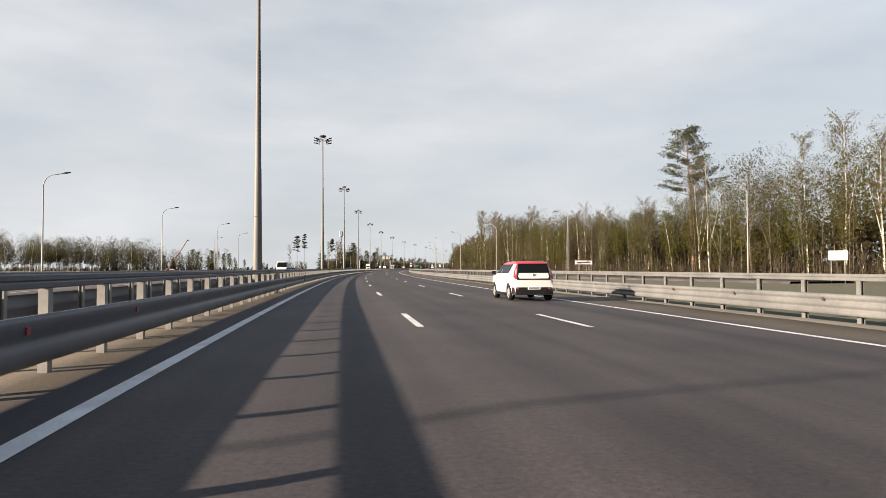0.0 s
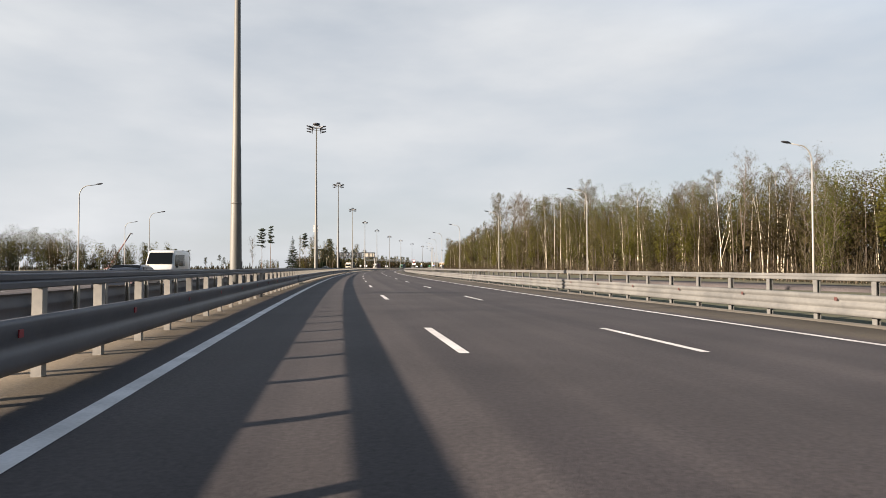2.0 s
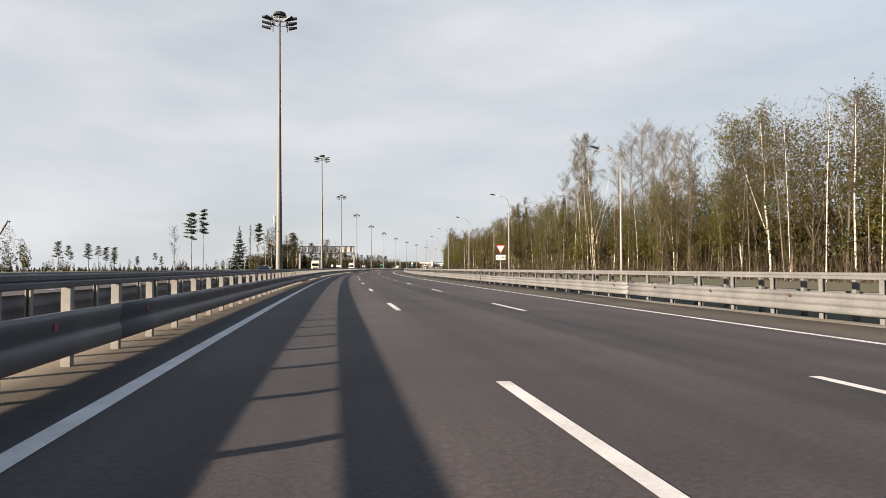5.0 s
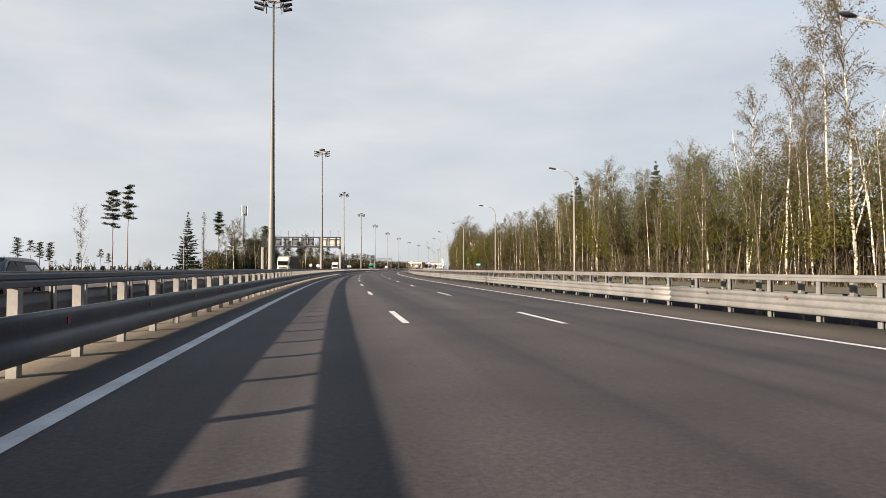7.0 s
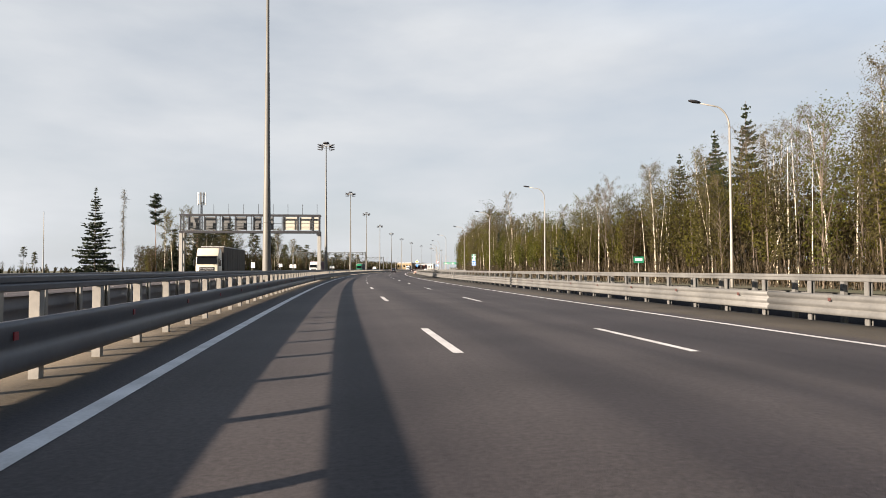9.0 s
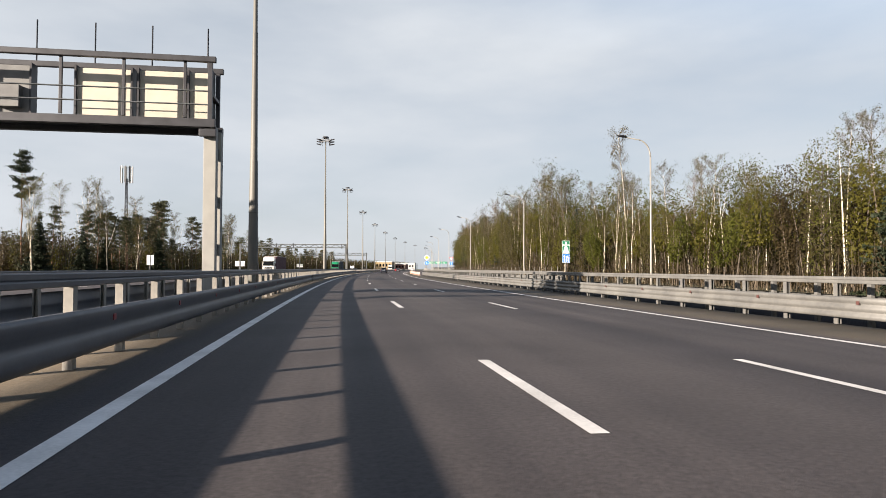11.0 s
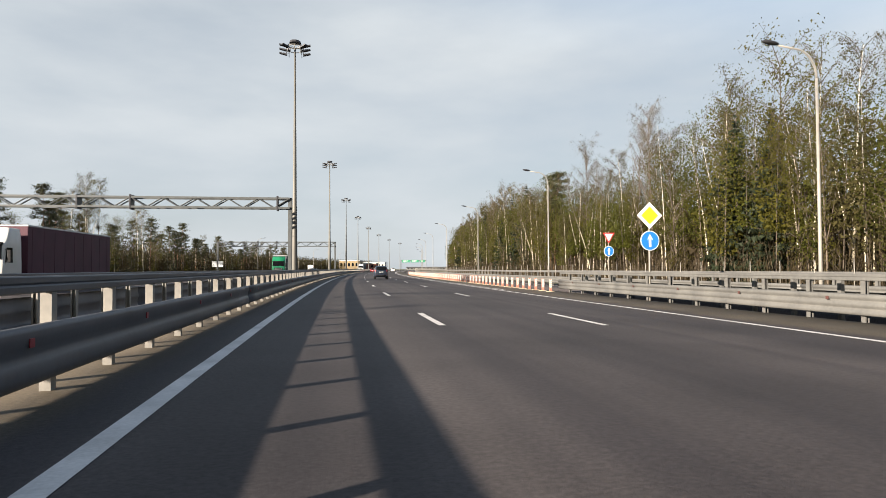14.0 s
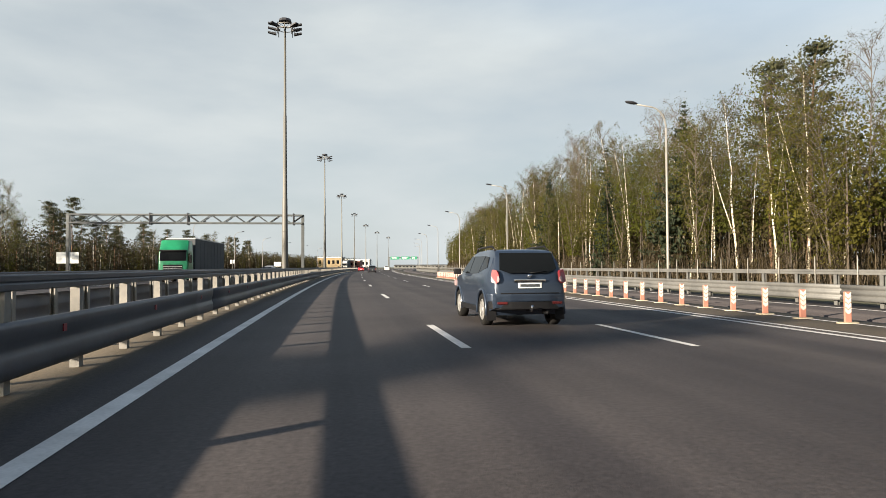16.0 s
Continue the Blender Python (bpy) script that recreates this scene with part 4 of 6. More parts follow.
def tiered_pine(seed, h, low, r0, tiers, label):
    """A lone pine: a bare trunk and thin flat plates of needles with sky between them."""
    rng = np.random.default_rng(seed)
    root = thing("lone_pine_tree", Matrix.Identity(4), label, "pine", "forest trees")
    line = trunk_line(h, 0.35, rng)
    part("trunk", tube_mesh("trunk", [(line, [0.17 * (1 - 0.8 * i / 8) for i in range(9)])], PINE_BARK, 7), None, root)
    limbs, cs = [], []
    for q in range(tiers):
        f = low + (0.97 - low) * (q + rng.uniform(-0.3, 0.3)) / (tiers - 1)
        top = (f - low) / (1 - low)
        turn = rng.uniform(0, 6.28)
        for j in range(4 if q < tiers - 2 else 3):
            ln = limb(tuple(on_line(line, max(0.3, min(0.99, f + rng.normal(0, 0.012))))), turn + 6.28 * j / 4 + rng.normal(0, 0.25), rng.uniform(-0.10, 0.30) + 0.3 * top, r0 * rng.uniform(0.35, 1.1) * (0.75 + 0.5 * math.sin(3.0 * top)) * (1.06 - 0.6 * top), rng, -0.02)
            limbs.append((ln, [0.05, 0.04, 0.03, 0.02, 0.01]))
            for w in (0.35, 0.6, 0.8, 1.0):
                c = np.array(on_line(ln, w))
                cs.append(c + rng.normal(0, 1, (46, 3)) * np.array([0.36, 0.36, 0.14]) * rng.uniform(0.8, 1.25) + np.array([0, 0, 0.08]))
    cs.append(np.array(on_line(line, 0.99)) + rng.normal(0, 1, (110, 3)) * np.array([0.36, 0.36, 0.26]))
    tagged(part("branchwork", tube_mesh("branchwork", limbs, PINE_BARK, 4, caps=False), None, root), kind="stuff")
    part("needles", raw_mesh("needles", *leaf_tris(np.concatenate(cs), 0.22, rng), NEEDLE), None, root)
    return root


BIRCH_LABEL = "tall white-barked birch with sparse young leaves"
kinds = {
    "birch": [broadleaf("birch_tree", 11 + i, h, 0.15, low, nl, 2300, 0.118, BIRCH, LEAF if i % 2 else LEAF_PALE, BIRCH_LABEL, "birch", spread=sp, forks=fk, twigs=800, cluster=0.36)
              for i, (h, low, nl, sp, fk) in enumerate(((23, 0.50, 24, 2.4, 0), (21, 0.42, 26, 2.7, 1), (25, 0.55, 22, 2.3, 0), (19, 0.45, 24, 2.2, 1), (22, 0.48, 26, 2.6, 2)))],
    "bare": [broadleaf("alder_tree", 31 + i, h, 0.14, 0.45, 30, 1100, 0.10, BARK, LEAF_PALE, "tall grey-brown tree, still almost bare", "tree", spread=3.0, twigs=1300, forks=2, rise=1.0)
             for i, h in enumerate((22, 24, 20))],
    "green": [broadleaf("leafy_tree", 41 + i, h, 0.12, 0.16, 36, 3300, 0.130, BARK, LEAF_GREEN if i % 2 else LEAF, "young broadleaf tree in fresh olive green", "tree", spread=2.5, forks=2, cluster=0.5, twigs=600)
              for i, h in enumerate((13, 15, 17, 12))],
    "spruce": [spruce(51, 19.5, 5.4), spruce(52, 16, 3.8), spruce(53, 12, 3.0)],
    "pine": [pine(61, 20, 0.62, 3.2), pine(62, 18, 0.55, 2.7), pine(63, 23.5, 0.56, 6.3, 34, 0.28), pine(64, 15, 0.45, 2.3)],
    "lone_pine": [tiered_pine(71, 23, 0.60, 3.3, 8, "tall lone pine with flat layered plates of needles"), tiered_pine(72, 24, 0.64, 2.1, 7, "tall slender pine with a sparse narrow crown"), tiered_pine(73, 25, 0.66, 2.4, 9, "tall slender pine with a dense narrow crown")],
    "poplar": [broadleaf("poplar_tree", 81, 21.5, 0.17, 0.22, 46, 1500, 0.10, BARK, LEAF_PALE, "slim columnar poplar, still almost bare", "tree", spread=0.95, twigs=900, rise=1.3, lean=0.3, sag=0.04, cluster=0.3)],
}
used = set()


def plant(kind, i, s, n, scale=1.0, turn=None, z=-0.35, world_xy=None):
    proto = kinds[kind][i % len(kinds[kind])]
    turn = random.uniform(0, 360) if turn is None else turn
    m = pose(world_xy[0], world_xy[1], z, 0, 0, turn) if world_xy else at(s, n, z, turn)
    m = m @ Matrix.Diagonal((scale, scale, scale, 1))
    if proto.name in used:
        ob = copy_thing(proto, m)
        ob.matrix_basis = m
    else:
        used.add(proto.name)
        proto.matrix_basis = m
        ob = proto
    return ob


def edge_n(s):
    """Where the wood on the right begins."""
    return np.interp(s, [-100, 60, 110, 230, 300, 400, 500, 600, 700, 900, 1200], [70, 62, 50, 49, 43, 33, 30, 31, 33, 36, 40])


rng = np.random.default_rng(7)
random.seed(5)
plant("pine", 2, 103.1, 56.2, 1.02, 40)
PROTO_H = {"birch": (23, 21, 25, 19, 22), "bare": (22, 24, 20), "green": (13, 15, 17, 12), "spruce": (19.5, 16, 12), "pine": (20, 18, 23.5, 15), "lone_pine": (23, 24, 25), "poplar": (21.5,)}


def wood_h(s):
    """How high the body of the wood stands along the road."""
    return np.interp(s, [60, 100, 111, 127, 168, 190, 205, 223, 240, 252, 268, 285, 310, 330, 345, 371, 395, 417, 430, 438, 443, 452, 460, 466, 474, 480, 489, 500, 510, 530, 545, 551, 556, 560, 566, 573, 581, 590, 600, 612, 630, 666, 700, 900],
                     [20, 18, 13.5, 13.5, 15.5, 14, 16.5, 20.0, 21.5, 20.0, 15.5, 15, 17.5, 16, 18, 14, 13.5, 12, 11, 11, 8.8, 8.8, 9.4, 12.3, 12.8, 9.8, 15.5, 15.3, 13.8, 16.5, 17.2, 16.3, 14.8, 11.8, 12.2, 13.6, 15, 15.3, 16.5, 17.8, 18.5, 19.3, 19, 20])


# single trees that stand out, by their height
for s, n, k, i, tall in ((307, 45.5, "birch", 1, 20.5), (301, 46, "birch", 0, 23), (296, 47, "birch", 2, 26.5), (292.5, 47, "birch", 4, 26), (277.5, 48, "bare", 1, 22.5), (273.5, 49, "bare", 0, 24), (270, 49, "bare", 1, 23), (267.5, 50, "bare", 2, 21), (262, 49, "bare", 0, 20.5), (259.5, 49.5, "bare", 1, 20),
                         (303, 50, "bare", 0, 23), (288, 50, "bare", 2, 22), (387, 51, "spruce", 0, 23.4), (407, 57.5, "spruce", 1, 24), (425, 60, "spruce", 0, 23.5), (368, 62, "spruce", 1, 24), (392, 49, "spruce", 2, 17), (355, 48, "birch", 1, 20.5), (353, 43.5, "birch", 3, 18), (357, 45, "birch", 0, 19),
                         (454, 34, "birch", 2, 18.2), (456.3, 34.6, "birch", 3, 12.5), (458, 34, "birch", 1, 13), (452.3, 33.8, "birch", 4, 12), (450.5, 34.3, "birch", 3, 8.5), (445, 35, "birch", 0, 13), (439, 36, "birch", 4, 12.5), (435.5, 35, "birch", 1, 12), (485, 33.5, "green", 2, 18), (487, 35, "green", 1, 16.5), (482.5, 35, "green", 0, 15.5), (493, 34.3, "birch", 2, 18.5), (494.5, 34, "birch", 0, 18), (505, 35, "spruce", 0, 16),
                         (526, 33.5, "green", 2, 18), (524, 35, "birch", 1, 17.5), (519, 34, "birch", 4, 16.5), (549, 34, "bare", 0, 19), (552, 35.5, "bare", 2, 17.5), (555, 35, "bare", 1, 17.5), (569, 33.5, "bare", 2, 18), (594, 36, "pine", 1, 18.5), (600, 37, "pine", 0, 19),
                         (611, 35, "spruce", 0, 19), (640, 38, "spruce", 0, 19.5), (678, 40.5, "birch", 1, 21)):
    plant(k, i, s, n, tall / PROTO_H[k][i])
for s in np.arange(60, 800, 2.8):
    e = float(edge_n(s))
    s1 = s + rng.normal(0, 0.9)
    u = rng.uniform()
    kind = "birch" if u < 0.32 else "green" if u < 0.80 else "bare" if u < 0.965 else "spruce"
    i = int(rng.integers(0, len(PROTO_H[kind])))
    deep = min(9.0, rng.gamma(1.6, 2.2)) + (1.5 if kind in ("birch", "bare") else 0.0)
    tall = float(wood_h(s)) * {"birch": rng.uniform(0.85, 1.06), "green": rng.uniform(0.70, 0.92), "bare": rng.uniform(0.88, 1.08), "spruce": rng.uniform(0.75, 1.0)}[kind] * (e + deep) / (e + 3)
    plant(kind, i, s1, e + deep, tall / PROTO_H[kind][i])

# the wood behind its front row, one mass of slimmer stems and foliage
def low_tree(rng, h, crown_low, wide, n_leaf):
    k = rng.uniform(0.05, 0.11)
    lean = rng.normal(0, 0.9, 2)
    ring = [(math.cos(a), math.sin(a)) for a in (0, 2.09, 4.19)]
    v = [(x * k, y * k, -0.4) for x, y in ring] + [(x * k * 0.7 + lean[0] * 0.4, y * k * 0.7 + lean[1] * 0.4, h * 0.5) for x, y in ring] + [(lean[0], lean[1], h)]
    f = [(0, 1, 4), (0, 4, 3), (1, 2, 5), (1, 5, 4), (2, 0, 3), (2, 3, 5), (3, 4, 6), (4, 5, 6), (5, 3, 6)]
    t = rng.uniform(0, 1, n_leaf)
    rad = wide * np.sin(math.pi * np.clip(0.10 + 0.84 * t, 0, 1)) ** 0.6 * np.sqrt(rng.uniform(0.05, 1, n_leaf))
    a = rng.uniform(0, 6.28, n_leaf)
    c = np.stack([np.cos(a) * rad + lean[0] * t, np.sin(a) * rad + lean[1] * t, h * (crown_low + (1.02 - crown_low) * t)], 1)
    return np.array(v), np.array(f), c, 1.22 - 0.62 * t


def mass(name, label, places, rng, pale_share, leaf_mats, leaf_size, n_leaf=190, bark_mats=(BIRCH, BARK)):
    """Many far trees as joined stems and foliage."""
    stems = [[[], [], 0] for _ in bark_mats]
    leaves = [[] for _ in leaf_mats]
    for x, y, h, low, *k in places:
        v, f, c, grade = low_tree(rng, h, low, h * rng.uniform(0.12, 0.19), k[0] if k else n_leaf)
        o = np.array([x, y, -0.35])
        st = stems[0 if rng.uniform() < pale_share else 1]
        st[0].append(v + o)
        st[1].append(f + st[2])
        st[2] += len(v)
        leaves[int(rng.integers(0, len(leaf_mats)))].append(np.concatenate([c + o, grade[:, None] * leaf_size], 1))
    for (v, f, q), b in zip(stems, bark_mats):
        if q:
            tagged(new(name + "_stems", raw_mesh(name + "_stems", np.concatenate(v), np.concatenate(f), b)), "thin crowded stems deep in the wood", "woodland", kind="stuff")
    for c, lm in zip(leaves, leaf_mats):
        if c:
            tagged(new(name, raw_mesh(name, *leaf_tris(np.concatenate(c)[:, :3], np.concatenate(c)[:, 3:], rng), lm)), label, "woodland", kind="stuff")


near_brown, near_green, far_rows = [], [], []
for s in np.arange(50, 1150, 2.1):
    e = float(edge_n(s))
    for q in range(4 if s < 720 else 2):
        n = e + 6.5 * q + rng.uniform(0, 6.5)
        p = spot(s + rng.uniform(-1.5, 1.5), n, 0)
        h = float(wood_h(s)) * rng.uniform(0.70, 0.98) * n / (e + 3) * (1.0 if q < 2 else 0.84)
        if q < 2 and s < 720:
            (near_brown if s < 425 else near_green).append((p[0], p[1], h * (0.9 if q == 0 else 1.0), rng.uniform(0.20, 0.44), (1300, 820)[q]))
        else:
            far_rows.append((p[0], p[1], h, rng.uniform(0.10, 0.4), 180))
for rows, mats in ((near_brown, (LEAF, BRUSH, LEAF_PALE, LEAF)), (near_green, (LEAF_GREEN, LEAF, LEAF_GREEN, LEAF_PALE))):
    mass("woodland", "dense mixed spring woodland, olive and brown", rows, rng, 0.05, mats, 0.175)
mass("back_woodland", "olive canopy of the wood farther in", far_rows, rng, 0.15, (LEAF, LEAF_GREEN, LEAF), 0.37)

# slim birch stems crowding the wood's edge
places = []
for q in range(140):
    s = rng.uniform(70, 760) if q % 2 else rng.choice((150, 215, 300, 355, 420, 480, 520, 560, 610)) + rng.normal(0, 7)
    p = spot(s, float(edge_n(s)) + rng.gamma(1.5, 2.2), 0)
    places.append((p[0], p[1], float(wood_h(s)) * rng.uniform(0.66, 0.98), rng.uniform(0.55, 0.72), 260))
mass("birch_stand", "slim pale birches crowding the edge of the wood", places, rng, 0.8, (LEAF_PALE, LEAF), 0.13)
k = 50000
ds = rng.uniform(60, 1000, k)
c = spot(ds, edge_n(ds) + rng.uniform(8, 24, k), wood_h(ds) * rng.uniform(0.1, 0.82, k))
tagged(new("deep_foliage", raw_mesh("deep_foliage", *leaf_tris(c, 0.40, rng), LEAF)), "olive foliage deep in the wood", "woodland", kind="stuff")

# brush and saplings along the wood's edge
k = 30000
bs = rng.uniform(55, 1000, k)
deep = rng.uniform(0, 1, k) ** 1.6
bn = edge_n(bs) - 0.5 + 26 * deep
st = spot(bs, bn, -0.4)
en = st + np.concatenate([rng.normal(0, 0.35, (k, 2)), rng.uniform(1.2, 4.2, (k, 1)) * (1 + 1.9 * deep[:, None])], 1)
tagged(new("saplings", raw_mesh("saplings", *twig_tris(st, en, 0.028, rng), TWIG)), "thin leafless saplings at the wood's edge", "undergrowth", kind="stuff")
q = 190000
ii = rng.integers(0, k, q)
c = st[ii] + (en[ii] - st[ii]) * rng.uniform(0.0, 1.0, (q, 1)) + rng.normal(0, 0.4, (q, 3))
tip = c + np.concatenate([rng.normal(0, 0.22, (q, 2)), rng.uniform(0.1, 0.8, (q, 1))], 1)
tagged(new("brush", raw_mesh("brush", *twig_tris(c, tip, 0.045, rng), BRUSH)), "brown leafless brush at the wood's edge", "undergrowth", kind="stuff")

k = 90000
ds = rng.uniform(40, 1100, k)
c = spot(ds, edge_n(ds) + rng.uniform(6, 36, k), rng.uniform(-0.3, 8.0, k))
tagged(new("thicket", raw_mesh("thicket", *leaf_tris(c, 0.8, rng), BRUSH)), "dense brown thicket deep in the wood", "undergrowth", kind="stuff")

# left of the road: groves, single pines and the wood farther on
for s, n, k, i, tall in ((423, -68, "lone_pine", 0, 22.8), (418, -62, "lone_pine", 1, 23.5), (405, -67.5, "bare", 2, 15.3), (464, -62, "spruce", 0, 21.2), (475, -60.5, "poplar", 0, 21.5), (515, -68, "lone_pine", 2, 25.3), (508, -62.5, "birch", 3, 18.5), (495, -55.5, "birch", 3, 16),
                         (500, -57, "spruce", 2, 12), (527, -57, "spruce", 2, 9), (537, -56, "pine", 3, 11), (540, -50, "spruce", 2, 10.8), (515, -56, "spruce", 2, 10), (558, -73.5, "birch", 1, 24.5), (560, -77, "birch", 4, 24), (558, -81.5, "birch", 0, 24), (571, -67.5, "birch", 4, 21.5), (573, -70, "green", 2, 17),
                         (590, -69, "pine", 0, 22), (604, -74, "pine", 1, 23), (617, -78, "pine", 0, 25.5)):
    plant(k, i, s, n, tall / PROTO_H[k][i])
for s in np.arange(516, 860, 3.4):
    u = rng.uniform()
    size = float(np.interp(s, [516, 540, 572, 590, 660, 700, 860], [0.82, 0.80, 0.76, 0.94, 0.94, 0.70, 0.70])) * rng.uniform(0.8, 1.1)
    plant("pine" if u < 0.62 else "birch" if u < 0.78 else "green", (0, 1, 3)[int(rng.integers(0, 3))], s, -52 - rng.gamma(2, 3.0), 0.93 * size)
for q in range(17):
    k = int(rng.integers(0, 2))
    plant("pine" if q % 4 else "birch", k, 540 + 3.4 * q + rng.normal(0, 1), -63 - rng.uniform(0, 8), rng.uniform(0.70, 0.86) * (1.0 if k == 0 else 1.06))
places = []
for s in np.arange(500, 1150, 2.4):
    for q in range(3):
        p = spot(s, max(-50 - 8 * q - rng.uniform(0, 8) - (8 if s < 545 else 0), -63 - (s - 500) * 0.45), 0)
        places.append((p[0], p[1], rng.uniform(5, 10), 0.12))
for name, k, high, lm, label in (("left_thicket", 130000, 10.0, BRUSH, "dense brown thicket beside the opposite road"), ("left_undergrowth", 75000, 9.0, NEEDLE_PINE, "dark young conifers beside the opposite road")):
    ds = rng.uniform(512, 1150, k)
    c = spot(ds, -56 - rng.uniform(0, 1, k) * np.interp(ds, [500, 545, 600], [8, 24, 30]) - np.where(ds < 545, 5, 0), rng.uniform(-0.3, high, k) * rng.uniform(0.6, 1.0, k))
    tagged(new(name, raw_mesh(name, *leaf_tris(c, 0.36, rng), lm)), label, "undergrowth", kind="stuff")
mass("left_woodland", "dark mixed wood beside the opposite carriageway", places, rng, 0.1, (NEEDLE_PINE, BRUSH, LEAF, BRUSH), 0.30, 180)
places = []
for q in range(260):
    u = rng.uniform()
    places.append((-152 + 46 * u + rng.normal(0, 10), 290 + 80 * u + rng.normal(0, 22), rng.uniform(11, 18), rng.uniform(0.25, 0.5)))
for q in range(75):
    u = rng.uniform()
    places.append((-108 + 52 * u + rng.normal(0, 4), 312 + 36 * u + rng.normal(0, 9), rng.uniform(6, 12), rng.uniform(0.05, 0.3)))
mass("grove", "olive-brown grove of birch and pine beyond the opposite road", places, rng, 0.35, (LEAF, BRUSH, LEAF, NEEDLE_PINE), 0.30, 400)
# far off to the left: single pines, a low hedge and thin woods
for x, y, tall in ((-138, 651, 17), (-135, 660, 15), (-131, 653, 11), (-121, 656, 16), (-117, 664, 15), (-111, 659, 14), (-106, 660, 14), (-105, 655, 10), (-92, 663, 9), (-81, 666, 11), (-78, 672, 9)):
    i = int(rng.integers(0, 2)) * 3
    plant("pine", i, 0, 0, 1.16 * tall / PROTO_H["pine"][i], world_xy=(x, y))
places = []
for q in range(420):
    a = rng.uniform(-0.80, -0.12)
    d = rng.uniform(620, 720)
    places.append((d * math.sin(a) + 20, d * math.cos(a) + 200, rng.uniform(2.5, 4.5), 0.0))
mass("far_hedge", "low dark green hedge along the far fields", places, rng, 0.0, (NEEDLE_PINE, BRUSH), 0.7, 80)
places = []
for q in range(230):
    a = -0.78 + 0.9 * (rng.integers(0, 15) + rng.normal(0, 0.16)) / 15
    d = rng.uniform(950, 1300)
    places.append((d * math.sin(a), d * math.cos(a), rng.uniform(8, 15), 0.1))
mass("distant_woods", "distant thin groves of birch and pine", places, rng, 0.3, (LEAF_PALE, NEEDLE_PINE, BRUSH), 0.7, 150)

# ---- vehicles ----
RUBBER = surface("tyre_rubber", (0.005, 0.005, 0.005), (0.010, 0.009, 0.008), 0.9, scale=6)
ALLOY = surface("alloy_rim", (0.30, 0.29, 0.28), (0.22, 0.22, 0.21), 0.4, 0.3)
TRIM = surface("black_plastic", (0.005, 0.005, 0.006), (0.009, 0.009, 0.010), 0.6)
for dull in (RUBBER, TRIM):
    dull.node_tree.nodes["Principled BSDF"].inputs["Specular IOR Level"].default_value = 0.2
WHITE_PAINT = surface("white_car_paint", (0.52, 0.51, 0.48), (0.47, 0.46, 0.43), 0.35, coat=0.6)
RED_PAINT = surface("red_car_paint", (0.50, 0.035, 0.045), (0.42, 0.03, 0.04), 0.3, coat=0.6)
BLUE_PAINT = surface("slate_blue_car_paint", (0.022, 0.033, 0.054), (0.016, 0.024, 0.040), 0.4, 0.3, coat=0.7)
DARK_PAINT = surface("dark_car_paint", (0.022, 0.025, 0.030), (0.016, 0.018, 0.022), 0.3, 0.2, coat=0.5)
GREEN_PAINT = surface("green_cab_paint", (0.012, 0.20, 0.085), (0.01, 0.16, 0.07), 0.35, coat=0.4)
CREAM_PAINT = surface("cream_cab_paint", (0.52, 0.47, 0.36), (0.44, 0.40, 0.31), 0.4, coat=0.3)
GREY_TARP = surface("grey_tarpaulin", (0.055, 0.060, 0.065), (0.04, 0.044, 0.05), 0.7, scale=0.8)
RED_TARP = surface("dark_red_tarpaulin", (0.070, 0.016, 0.030), (0.048, 0.012, 0.022), 0.7, scale=0.8)
BROWN_TARP = surface("brown_tarpaulin", (0.05, 0.038, 0.026), (0.035, 0.028, 0.02), 0.7, scale=0.8)
LAMP_RED = surface("red_tail_lamp", (0.19, 0.008, 0.012), (0.15, 0.006, 0.010), 0.3, coat=0.5)
LAMP_CLEAR = surface("clear_lamp", (0.30, 0.22, 0.22), (0.22, 0.15, 0.15), 0.25, 0.0, coat=0.4)
REFLECTOR = surface("bumper_reflector", (0.08, 0.010, 0.010), (0.06, 0.008, 0.008), 0.3)
CHROME = surface("chrome", (0.6, 0.6, 0.6), (0.5, 0.5, 0.5), 0.15, 1.0)
GLASS = shader("dark_car_glass", 0.06)[0]
GLASS.node_tree.nodes["Principled BSDF"].inputs["Base Color"].default_value = (0.006, 0.007, 0.008, 1)
GLASS.node_tree.nodes["Principled BSDF"].inputs["Specular IOR Level"].default_value = 0.06


def lathe(profile, sides=28):
    """A ring about the x axis from (x, r) pairs."""
    k = len(profile)
    v = [(x, r * math.cos(2 * math.pi * i / sides), r * math.sin(2 * math.pi * i / sides)) for i in range(sides) for x, r in profile]
    f = [(i * k + j, i * k + j + 1, ((i + 1) % sides) * k + j + 1, ((i + 1) % sides) * k + j) for i in range(sides) for j in range(k - 1)]
    return v, f


